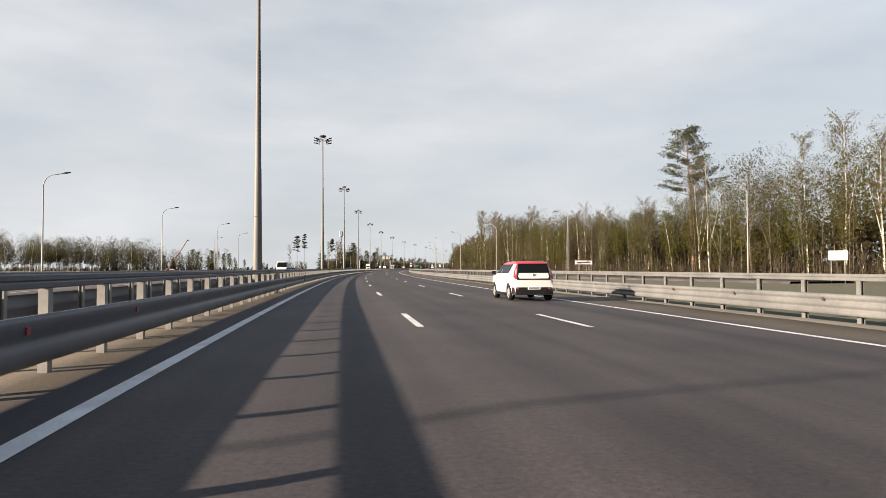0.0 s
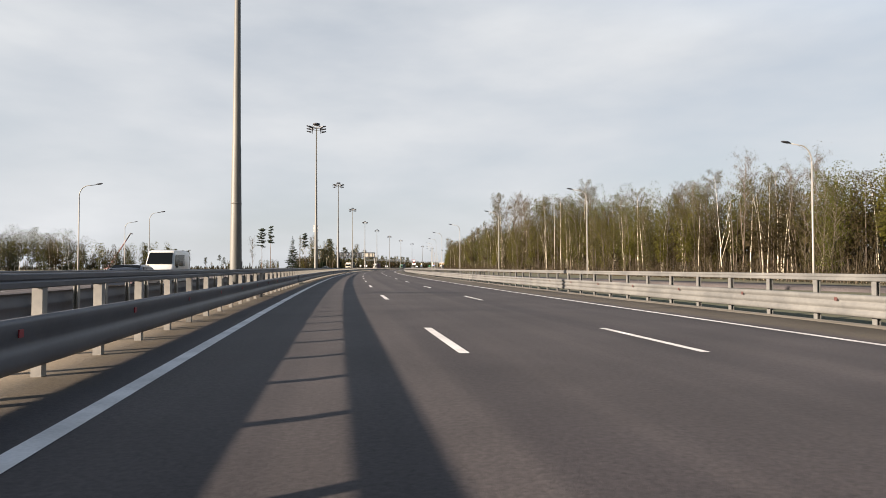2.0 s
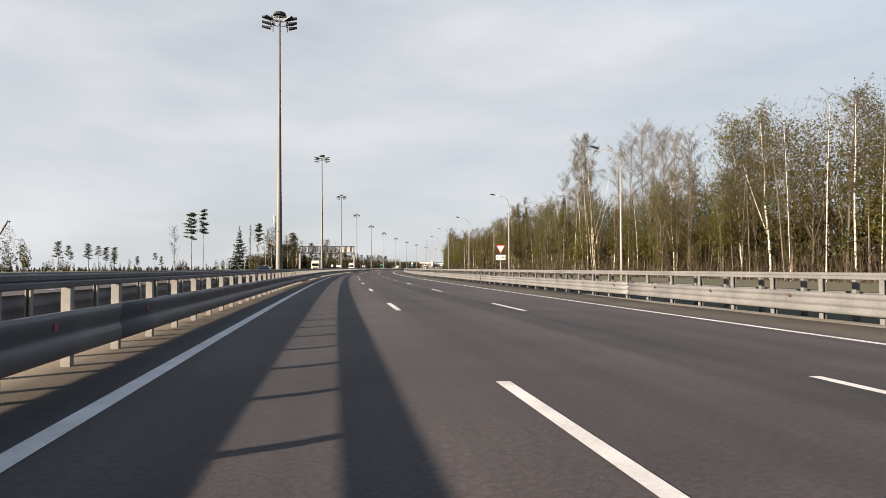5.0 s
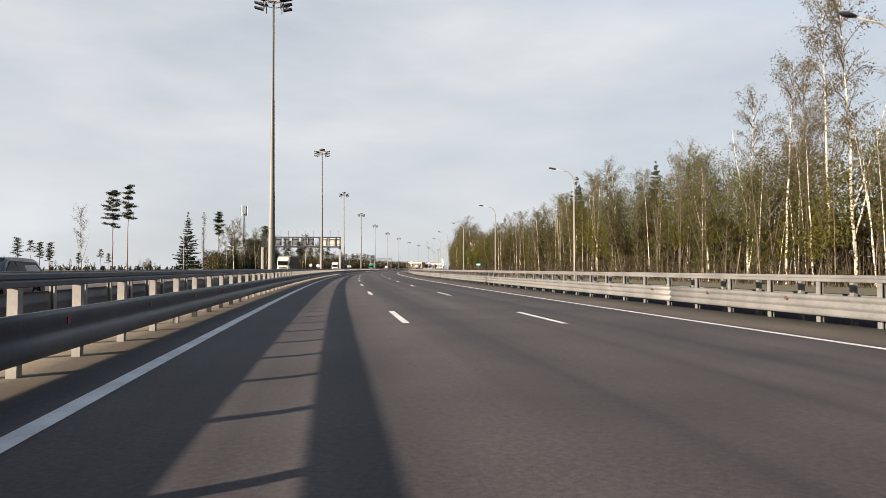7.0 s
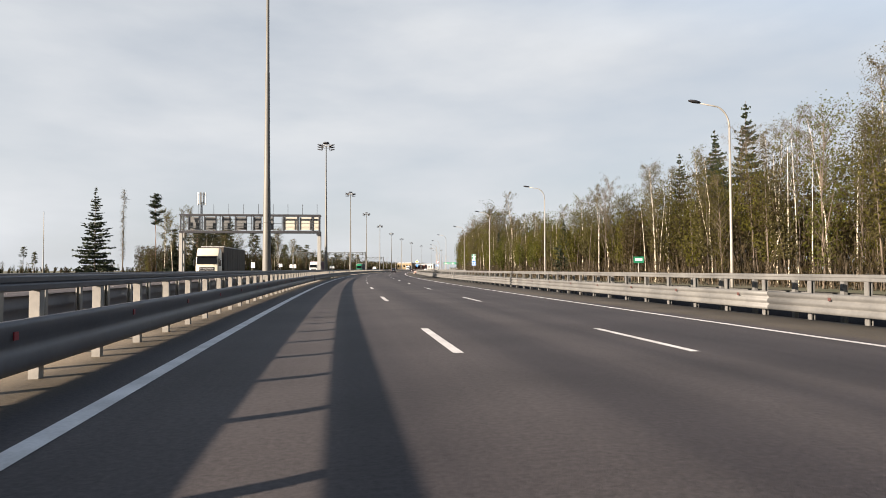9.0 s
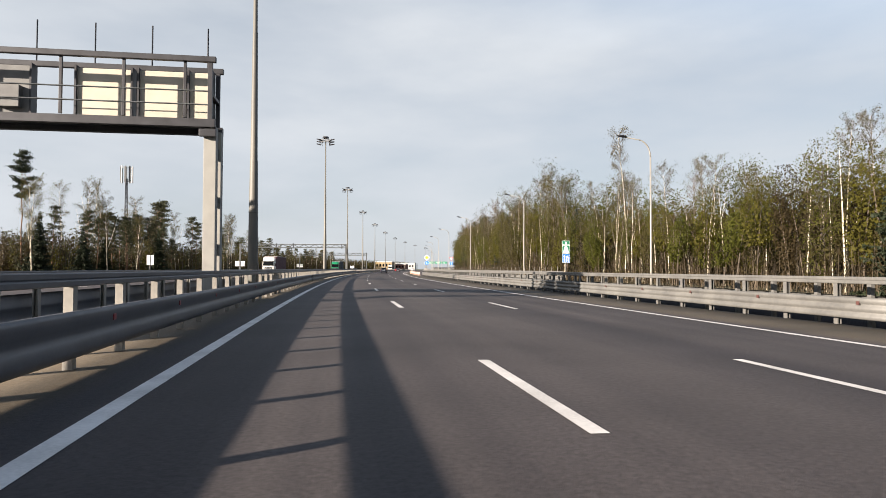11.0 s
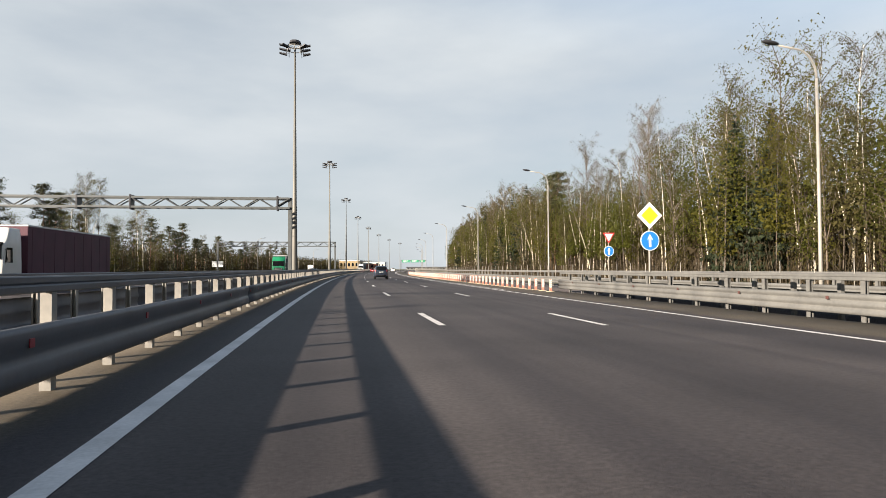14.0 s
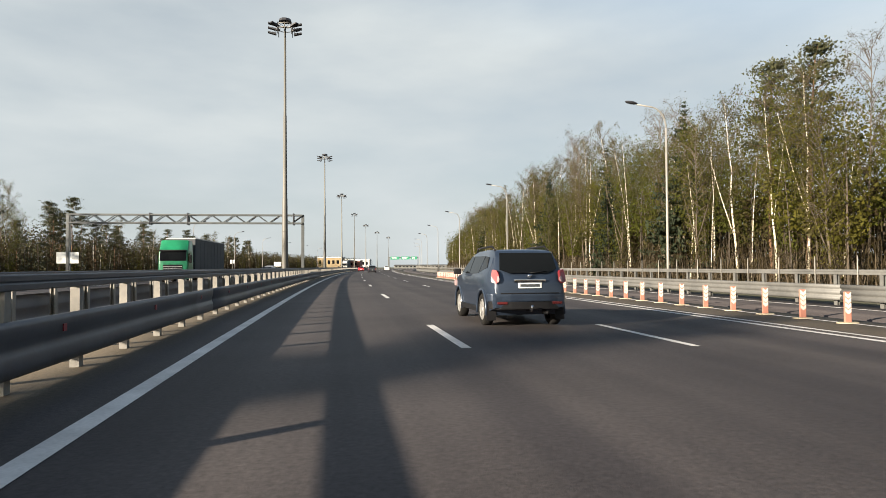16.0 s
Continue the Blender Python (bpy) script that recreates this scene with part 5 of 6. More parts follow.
def wheel(parent, x, y, r, w=0.21, spokes=5, rim=ALLOY):
    """A wheel whose outer face looks away from the car."""
    side = 1 if x > 0 else -1
    m = pose(x, y, r, 0, 0, 0 if side > 0 else 180)
    ri = r * 0.66
    v, f = lathe([(-w / 2, ri), (-w / 2, r - 0.03), (-w / 2 + 0.03, r), (w / 2 - 0.03, r), (w / 2, r - 0.03), (w / 2 - 0.01, ri), (w / 2 - 0.03, ri - 0.005)])
    wh = thing("wheel", m, "", "")
    for key in list(wh.keys()):
        del wh[key]
    wh.parent = parent
    part("tyre", raw_mesh("tyre", v, f, RUBBER, True), None, wh, "black rubber tyre")
    v, f = lathe([(w / 2 - 0.02, ri), (w / 2 - 0.005, ri - 0.02), (w / 2 - 0.05, ri - 0.03)])
    for q in range(spokes):
        a = 2 * math.pi * q / spokes
        for da in (-0.16, 0.16):
            o = len(v)
            c1, s1, c2, s2 = math.cos(a + da * 0.5), math.sin(a + da * 0.5), math.cos(a + da), math.sin(a + da)
            tx, ty = -math.sin(a) * 0.018, math.cos(a) * 0.018
            for x_, rr, cc, ss in ((w / 2 - 0.012, 0.04, c1, s1), (w / 2 - 0.02, ri - 0.015, c2, s2)):
                v += [(x_, rr * cc + tx, rr * ss + ty), (x_, rr * cc - tx, rr * ss - ty), (x_ - 0.04, rr * cc - tx, rr * ss - ty), (x_ - 0.04, rr * cc + tx, rr * ss + ty)]
            f += [(o, o + 1, o + 5, o + 4), (o + 1, o + 2, o + 6, o + 5), (o + 3, o, o + 4, o + 7)]
    o = len(v)
    hv, hf = lathe([(w / 2 - 0.05, 0.075), (w / 2 - 0.008, 0.06), (w / 2 - 0.004, 0.0)], 14)
    v += hv
    f += [tuple(i + o for i in q) for q in hf]
    part("rim", raw_mesh("rim", v, f, rim), None, wh, "light alloy rim")
    v, f = lathe([(-0.02, ri), (-0.02, 0.0)], 20)
    part("brake_disc", raw_mesh("brake_disc", v, f, TRIM), None, wh)
    return wh


def arch(y, r, k=13, hub=0.33, sill=0.25):
    """Wheel-arch cut in a body outline, from front to back along the sill."""
    a0 = -math.asin(min(1.0, (hub - sill) / r))
    return [(y + r * math.cos(a), hub + r * math.sin(a)) for a in np.linspace(a0, math.pi - a0, k)]


def body_mesh(name, outline, half, belt, roof_half, top, material, round_by=0.07, nose=0.0):
    """A car body: a side outline (y, z) carried across, narrower above the belt and towards the ends."""
    y0, y1 = min(p[0] for p in outline), max(p[0] for p in outline)
    bm = bmesh.new()
    bm.faces.new([bm.verts.new((0, y, z)) for y, z in outline])
    cuts = [((0, 0, belt), (0, 0, 1)), ((0, 0, belt - 0.35), (0, 0, 1)), ((0, 0, (belt + top) / 2), (0, 0, 1))] + [((0, y, 0), (0, 1, 0)) for y in np.linspace(y0, y1, 13)[1:-1]]
    for co, no in cuts:
        bmesh.ops.bisect_plane(bm, geom=bm.verts[:] + bm.edges[:] + bm.faces[:], plane_co=co, plane_no=no, dist=1e-5)
    bmesh.ops.remove_doubles(bm, verts=bm.verts[:], dist=1e-4)
    bm.verts.ensure_lookup_table()
    bm.verts.index_update()

    def width(p):
        w = half - 0.05 * max(0.0, (0.55 - p.z) / 0.35) if p.z <= belt else half + (roof_half - half) * (p.z - belt) / (top - belt)
        e = max(0.0, (abs(p.x - (y0 + y1) / 2) / ((y1 - y0) / 2) - 0.66) / 0.34)
        return w - nose * e * e

    flat = [Vector((v.co.y, 0, v.co.z)) for v in bm.verts]
    faces = [[v.index for v in f.verts] for f in bm.faces]
    edge = {v.index: v for v in bm.verts if v.is_boundary}
    start = next(iter(edge))
    loop, prev = [start], None
    while True:
        here = edge[loop[-1]]
        nxt = [e.other_vert(here).index for e in here.link_edges if e.is_boundary and e.other_vert(here).index != prev]
        prev = loop[-1]
        if nxt[0] == start or len(loop) > 500:
            break
        loop.append(nxt[0])
    bm.free()
    cy, cz = (y0 + y1) / 2, sum(flat[i].z for i in loop) / len(loop)
    rings = []
    for frac, inset in ((-1.0, round_by), (-1.0 + round_by * 0.4 / half, round_by * 0.3), (-1 + round_by * 1.3 / half, 0.0), (-0.45, -0.012), (0, -0.018), (0.45, -0.012), (1 - round_by * 1.3 / half, 0.0), (1.0 - round_by * 0.4 / half, round_by * 0.3), (1.0, round_by)):
        ring = []
        for i in loop:
            p = flat[i]
            d = Vector((cy - p.x, 0, cz - p.z)).normalized()
            q = p + d * (inset if p.z > 0.80 else 0.0)
            ring.append((width(p) * frac, q.x, q.z))
        rings.append(ring)
    v = [c for ring in rings for c in ring]
    k = len(loop)
    f = [(i * k + j, i * k + (j + 1) % k, (i + 1) * k + (j + 1) % k, (i + 1) * k + j) for i in range(len(rings) - 1) for j in range(k)]
    for side, ring in ((-1, 0), (1, len(rings) - 1)):
        index = {i: ring * k + j for j, i in enumerate(loop)}
        for i, p in enumerate(flat):
            if i not in index:
                index[i] = len(v)
                v.append((width(p) * side, p.x, p.z))
        f += [tuple(index[i] for i in face) for face in faces]
    me = raw_mesh(name, v, f, material)
    bm = bmesh.new()
    bm.from_mesh(me)
    bmesh.ops.recalc_face_normals(bm, faces=bm.faces)
    bm.to_mesh(me)
    bm.free()
    me.polygons.foreach_set("use_smooth", np.ones(len(me.polygons), bool))
    me.set_sharp_from_angle(angle=radians(38))
    return me, width


def upper_shell(me, z_low, material, lift=0.006):
    """The part of a body above a height, as a skin of its own just outside it."""
    bm = bmesh.new()
    bm.from_mesh(me)
    bmesh.ops.bisect_plane(bm, geom=bm.verts[:] + bm.edges[:] + bm.faces[:], plane_co=(0, 0, z_low), plane_no=(0, 0, 1), clear_inner=True)
    bm.normal_update()
    for v in bm.verts:
        v.co += v.normal * lift
    out = bpy.data.meshes.new("roof")
    bm.to_mesh(out)
    bm.free()
    out.materials.clear()
    out.materials.append(material)
    return out


def shorten_ends(root, start, share):
    """Draws in the overhangs of a car beyond a distance from its middle."""
    for ob in root.children:
        if ob.type == "MESH":
            for part_ob in [ob] + list(ob.children):
                for v in part_ob.data.vertices:
                    if abs(v.co.y) > start:
                        v.co.y = math.copysign(start + (abs(v.co.y) - start) * share, v.co.y)


def plan_block(plan, z0, z1, bevel=0.03):
    """A block from a plan outline (x, y), its edges rounded."""
    bm = bmesh.new()
    f = bm.faces.new([bm.verts.new((x, y, z0)) for x, y in plan])
    ex = bmesh.ops.extrude_face_region(bm, geom=[f])
    bmesh.ops.translate(bm, vec=(0, 0, z1 - z0), verts=[q for q in ex["geom"] if isinstance(q, bmesh.types.BMVert)])
    bmesh.ops.recalc_face_normals(bm, faces=bm.faces)
    bmesh.ops.bevel(bm, geom=bm.edges[:], offset=bevel, segments=2, profile=0.7, affect="EDGES")
    return bm


def tail_plan(half, y_end, y_front, out=0.0):
    return [(-half - out, y_front), (half + out, y_front), (half + out, y_front - 0.12), (half - 0.05 + out, y_end + 0.16), (half - 0.20, y_end + 0.02), (half - 0.45, y_end - out), (-half + 0.45, y_end - out), (-half + 0.20, y_end + 0.02), (-half + 0.05 - out, y_end + 0.16), (-half - out, y_front - 0.12)]


def side_pane(poly, width, side, lift=0.008, thick=0.01):
    v = [((width(Vector((y, 0, z))) + lift) * side, y, z) for y, z in poly] + [((width(Vector((y, 0, z))) - thick) * side, y, z) for y, z in poly]
    k = len(poly)
    f = [tuple(range(k)) if side > 0 else tuple(range(k))[::-1]] + [(i, i + k, (i + 1) % k + k, (i + 1) % k) for i in range(k)]
    return v, f


def slab(name, pts, d, material):
    """A thin sheet through four or more points, thickened by d."""
    k = len(pts)
    off = Vector(d)
    v = [tuple(p) for p in pts] + [tuple(Vector(p) + off) for p in pts]
    f = [tuple(range(k)), tuple(range(k, 2 * k))[::-1]] + [(i, (i + 1) % k, (i + 1) % k + k, i + k) for i in range(k)]
    return raw_mesh(name, v, f, material)


def plate_bar(parent, y, z, w=0.52, face=-1):
    p = part("number_plate", box_bm([(-w / 2, w / 2, y - 0.012, y + 0.012, z - 0.056, z + 0.056)], 0.004), SIGN_WHITE, parent, "white number plate")
    part("plate_bar", box_bm([(-w * 0.42, w * 0.42, y + face * 0.014 - 0.003, y + face * 0.014 + 0.003, z - 0.028, z + 0.028)]), GREY_TARP, p)


# the boxy white crossover
car = thing("crossover_car", at(27.30, 7.99, float(road_z(7.97)), 0.0), "white boxy crossover car with a red roof", "car")
wb, r = 2.57, 0.325
outl = [(-2.05, 0.34), (-2.07, 0.55), (-2.04, 0.82), (-2.00, 1.02), (-1.86, 1.38), (-1.78, 1.52), (-1.60, 1.585), (-0.9, 1.60), (-0.2, 1.585), (0.35, 1.535), (0.75, 1.31), (1.07, 1.08), (1.30, 1.03), (1.75, 0.96), (1.98, 0.84), (2.07, 0.62), (2.08, 0.40), (2.0, 0.28), (1.70, 0.24)] + arch(1.285, 0.40) + [(0.85, 0.22), (0.0, 0.21), (-0.85, 0.22)] + arch(-1.285, 0.40) + [(-1.72, 0.24), (-1.95, 0.28)]
me, wd = body_mesh("body", outl, 0.895, 1.02, 0.66, 1.60, WHITE_PAINT, 0.08, 0.12)
part("body", me, None, car)
part("roof", upper_shell(me, 1.485, RED_PAINT), None, car, "red roof")
for side in (-1, 1):
    part("front_window", raw_mesh("window", *side_pane([(0.90, 1.12), (0.10, 1.10), (0.02, 1.49), (0.32, 1.49)], wd, side), GLASS), None, car, "dark window")
    part("rear_window", raw_mesh("window", *side_pane([(0.05, 1.10), (-1.20, 1.12), (-1.30, 1.20), (-1.40, 1.46), (-1.30, 1.49), (-0.03, 1.49)], wd, side), GLASS), None, car, "dark window")
    lamp = part("tail_lamp", slab("tail_lamp", [(side * 0.62, -1.80, 1.49), (side * 0.665, -1.75, 1.47), (side * 0.74, -1.80, 1.30), (side * 0.80, -1.86, 1.12), (side * 0.825, -1.92, 0.98), (side * 0.81, -1.98, 0.90), (side * 0.74, -2.04, 0.89), (side * 0.70, -2.02, 0.98), (side * 0.68, -1.97, 1.14), (side * 0.66, -1.90, 1.32)], (side * 0.0, -0.03, 0.005), LAMP_RED), None, car, "tall red tail lamp")
    part("lamp_insert", slab("lamp_insert", [(side * 0.685, -1.915, 1.32), (side * 0.715, -1.89, 1.31), (side * 0.745, -1.94, 1.18), (side * 0.755, -1.985, 1.07), (side * 0.715, -2.02, 1.06), (side * 0.70, -1.99, 1.18)], (0, -0.018, 0.004), LAMP_CLEAR), None, lamp)
    part("sill", box_bm([(side * 0.895 - 0.03, side * 0.895 + 0.03, -0.9, 0.9, 0.20, 0.33)], 0.02), TRIM, car, "black sill cladding")
    mirror = part("wing_mirror", box_bm([(side * 1.0 - 0.10, side * 1.0 + 0.08, 0.78, 0.90, 1.07, 1.21)], 0.035), TRIM, car, "black wing mirror")
    part("roof_rail", tube_mesh("roof_rail", [([(side * 0.60, 0.2, 1.58), (side * 0.61, 0.05, 1.63), (side * 0.61, -1.3, 1.64), (side * 0.60, -1.5, 1.60)], [0.018] * 4)], TRIM, 6), None, car)
    part("headlight", box_bm([(side * 0.66 - 0.12, side * 0.66 + 0.08, 1.86, 1.97, 0.70, 0.88)], 0.03), LAMP_CLEAR, car)
    part("fog_lamp", tube_mesh("fog_lamp", [([(side * 0.66, -2.09, 0.50), (side * 0.66, -2.03, 0.50)], [0.055, 0.055])], LAMP_RED, 12), None, car)
    part("side_vent", box_bm([(side * 0.90 - 0.008, side * 0.90 + 0.008, 0.98, 1.10, 0.90, 0.94)], 0.004), TRIM, car)
    part("door_handle", box_bm([(side * 0.905 - 0.012, side * 0.905 + 0.012, 0.16, 0.30, 0.90, 0.925), (side * 0.905 - 0.012, side * 0.905 + 0.012, -0.78, -0.64, 0.90, 0.925)], 0.006), WHITE_PAINT, car)
part("windscreen", slab("windscreen", [(-0.68, 0.98, 1.145), (0.68, 0.98, 1.145), (0.58, 0.40, 1.525), (-0.58, 0.40, 1.525)], (0, 0.02, 0.03), GLASS), None, car, "dark windscreen")
part("rear_screen", slab("rear_screen", [(-0.66, -1.965, 1.15), (0.66, -1.965, 1.15), (0.60, -1.83, 1.50), (-0.60, -1.83, 1.50)], (0, -0.03, 0.012), GLASS), None, car, "wide dark rear window")
part("tailgate_surround", slab("tailgate_surround", [(-0.70, -2.07, 0.86), (0.70, -2.07, 0.86), (0.66, -1.985, 1.17), (-0.66, -1.985, 1.17)], (0, 0.06, 0.01), TRIM), None, car, "black tailgate surround")
part("tailgate", slab("tailgate", [(-0.60, -2.10, 0.91), (0.60, -2.10, 0.91), (0.635, -2.06, 1.0), (0.60, -2.03, 1.125), (-0.60, -2.03, 1.125), (-0.635, -2.06, 1.0)], (0, 0.06, 0.01), WHITE_PAINT), None, car, "white tailgate panel")
part("badge", tube_mesh("badge", [([(0, -2.085, 1.05), (0, -2.04, 1.05)], [0.05, 0.05])], CHROME, 14), None, car)
part("rear_bumper", plan_block([(-0.855, -1.72), (0.855, -1.72), (0.845, -1.86), (0.81, -1.98), (0.74, -2.07), (0.5, -2.105), (-0.5, -2.105), (-0.74, -2.07), (-0.81, -1.98), (-0.845, -1.86)], 0.26, 0.56, 0.02), TRIM, car, "black lower rear bumper")
plate_bar(car, -2.115, 0.53)
for x in (-0.79, 0.79):
    for y in (-1.285, 1.285):
        wheel(car, x, y, r, 0.22)
shorten_ends(car, 1.66, 0.74)

# the slate-blue off-roader ahead
car = thing("offroad_car", at(563.0, 4.06, float(road_z(4.06)), 0.0) @ Matrix.Diagonal((0.94, 1, 1, 1)), "slate-blue compact off-road car with roof rails", "car")
r = 0.345
outl = [(-2.10, 0.42), (-2.12, 0.62), (-2.08, 0.90), (-2.00, 1.06), (-1.80, 1.46), (-1.66, 1.58), (-1.40, 1.62), (-0.7, 1.635), (0.0, 1.615), (0.30, 1.57), (0.72, 1.32), (1.05, 1.10), (1.35, 1.06), (1.85, 1.0), (2.08, 0.86), (2.16, 0.62), (2.12, 0.40), (1.78, 0.30)] + arch(1.335, 0.43) + [(0.88, 0.30), (0.0, 0.29), (-0.88, 0.30)] + arch(-1.335, 0.43) + [(-1.80, 0.34)]
me, wd = body_mesh("body", outl, 0.905, 1.06, 0.68, 1.635, BLUE_PAINT, 0.09, 0.13)
part("body", me, None, car)
for side in (-1, 1):
    part("front_window", raw_mesh("window", *side_pane([(0.90, 1.13), (0.02, 1.10), (0.0, 1.50), (0.27, 1.51)], wd, side), GLASS), None, car, "dark window")
    part("rear_window", raw_mesh("window", *side_pane([(-0.04, 1.10), (-0.98, 1.12), (-1.10, 1.49), (-0.06, 1.50)], wd, side), GLASS), None, car, "dark window")
    part("quarter_window", raw_mesh("window", *side_pane([(-1.06, 1.14), (-1.60, 1.24), (-1.48, 1.46), (-1.17, 1.49)], wd, side), GLASS), None, car, "dark window")
    lamp = part("tail_lamp", slab("tail_lamp", [(side * 0.69, -1.995, 1.18), (side * 0.78, -1.94, 1.20), (side * 0.812, -1.97, 1.06), (side * 0.82, -2.0, 0.945), (side * 0.72, -2.08, 0.91), (side * 0.665, -2.085, 0.96), (side * 0.655, -2.06, 1.06), (side * 0.665, -2.02, 1.14)], (side * 0.035, -0.04, 0.0), LAMP_RED), None, car, "red and clear tail lamp")
    part("lamp_insert", slab("lamp_insert", [(side * 0.675, -2.065, 1.06), (side * 0.705, -2.05, 1.065), (side * 0.72, -2.075, 0.985), (side * 0.71, -2.10, 0.935), (side * 0.68, -2.105, 0.955), (side * 0.67, -2.09, 1.01)], (side * 0.02, -0.035, 0.0), LAMP_CLEAR), None, lamp)
    part("roof_rail", tube_mesh("roof_rail", [([(side * 0.62, 0.25, 1.60), (side * 0.63, 0.1, 1.68), (side * 0.63, -1.25, 1.70), (side * 0.62, -1.55, 1.60)], [0.022] * 4)], TRIM, 8), None, car, "black roof rail")
    part("wing_mirror", box_bm([(side * 1.02 - 0.11, side * 1.02 + 0.07, 0.74, 0.86, 1.08, 1.22)], 0.035), TRIM, car)
    for wheel_y in (1.335, -1.335):
        part("arch_trim", tube_mesh("arch_trim", [([(side * 0.90, y, z) for y, z in arch(wheel_y, 0.45, 11)], [0.03] * 11)], BLUE_PAINT, 6), None, car)
    part("sill", box_bm([(side * 0.90 - 0.03, side * 0.90 + 0.025, -0.88, 0.88, 0.28, 0.40)], 0.02), TRIM, car)
    part("reflector", box_bm([(side * 0.62 - 0.11, side * 0.62 + 0.11, -2.13, -2.08, 0.49, 0.54)], 0.008), REFLECTOR, car, "dark red reflector")
    part("headlight", box_bm([(side * 0.74 - 0.14, side * 0.74 + 0.10, 2.0, 2.1, 0.76, 0.92)], 0.03), LAMP_CLEAR, car)
    part("mud_flap", box_bm([(side * 0.79 - 0.11, side * 0.79 + 0.11, -1.80, -1.785, 0.14, 0.42)], 0.004), TRIM, car)
part("windscreen", slab("windscreen", [(-0.70, 0.96, 1.17), (0.70, 0.96, 1.17), (0.60, 0.34, 1.555), (-0.60, 0.34, 1.555)], (0, 0.02, 0.03), GLASS), None, car, "dark windscreen")
part("rear_screen", slab("rear_screen", [(-0.645, -1.965, 1.20), (-0.42, -2.005, 1.115), (0.42, -2.005, 1.115), (0.645, -1.965, 1.20), (0.60, -1.785, 1.535), (-0.60, -1.785, 1.535)], (0, -0.035, 0.012), GLASS), None, car, "dark rear window")
part("wiper", tube_mesh("wiper", [([(0.02, -2.06, 1.13), (0.4, -2.04, 1.16)], [0.012, 0.008])], TRIM, 5), None, car)
part("tailgate_crease", box_bm([(-0.66, 0.66, -2.125, -2.09, 0.70, 0.72)], 0.006), TRIM, car)
part("chrome_bar", box_bm([(-0.36, 0.36, -2.125, -2.085, 0.945, 1.0)], 0.012), CHROME, car, "chrome strip above the number plate")
part("badge", tube_mesh("badge", [([(0, -2.10, 1.06), (0, -2.075, 1.06)], [0.045, 0.045])], CHROME, 12), None, car)
plate_bar(car, -2.115, 0.87)
part("rear_bumper", plan_block(tail_plan(0.885, -2.13, -1.76, 0.01), 0.54, 0.70), BLUE_PAINT, car)
part("lower_bumper", plan_block(tail_plan(0.86, -2.12, -1.76), 0.38, 0.55), TRIM, car, "dark lower bumper")
part("tow_hitch", tube_mesh("tow_hitch", [([(0, -1.9, 0.36), (0, -2.22, 0.36), (0, -2.26, 0.40), (0, -2.26, 0.47)], [0.025, 0.025, 0.022, 0.03])], CHROME, 8), None, car)
part("exhaust", tube_mesh("exhaust", [([(0.42, -1.2, 0.30), (0.42, -2.06, 0.30)], [0.08, 0.035])], TRIM, 10), None, car)
part("rear_axle", tube_mesh("rear_axle", [([(-0.7, -1.335, 0.34), (0.7, -1.335, 0.34)], [0.05, 0.05])], TRIM, 8), None, car)
for x in (-0.79, 0.79):
    for y in (-1.335, 1.335):
        wheel(car, x, y, r, 0.225)


def plain_car(name, m, label, outline, half, belt, roof_half, top, paint, r, axles, windows, group="far traffic"):
    """A car or minibus seen far off or in part."""
    root = thing(name, m, label, "car", group)
    me, wd = body_mesh("body", outline, half, belt, roof_half, top, paint, 0.08, 0.10)
    part("body", me, None, root)
    for side in (-1, 1):
        for poly in windows["side"]:
            part("side_window", raw_mesh("window", *side_pane(poly, wd, side), GLASS), None, root, "dark window")
        part("headlight", box_bm([(side * half * 0.76 - 0.13, side * half * 0.76 + 0.1, windows["nose"] - 0.12, windows["nose"] + 0.02, 0.66, 0.82)], 0.03), LAMP_CLEAR, root)
        part("tail_lamp", box_bm([(side * half * 0.82 - 0.1, side * half * 0.82 + 0.08, windows["tail"] - 0.02, windows["tail"] + 0.10, 0.72, 0.95)], 0.02), LAMP_RED, root)
        part("wing_mirror", box_bm([(side * (half + 0.1) - 0.1, side * (half + 0.1) + 0.07, windows["mirror"] - 0.06, windows["mirror"] + 0.06, belt - 0.02, belt + 0.12)], 0.03), TRIM, root)
    for nm, quad, d in windows["ends"]:
        part(nm, slab(nm, quad, d, GLASS), None, root, "dark glass")
    part("grille", box_bm([(-half * 0.6, half * 0.6, windows["nose"] - 0.05, windows["nose"] + 0.03, 0.42, 0.62)], 0.02), TRIM, root)
    plate_bar(root, windows["tail"] - 0.03, 0.6)
    for x in (-half + 0.11, half - 0.11):
        for y in axles:
            wheel(root, x, y, r, 0.2)
    return root


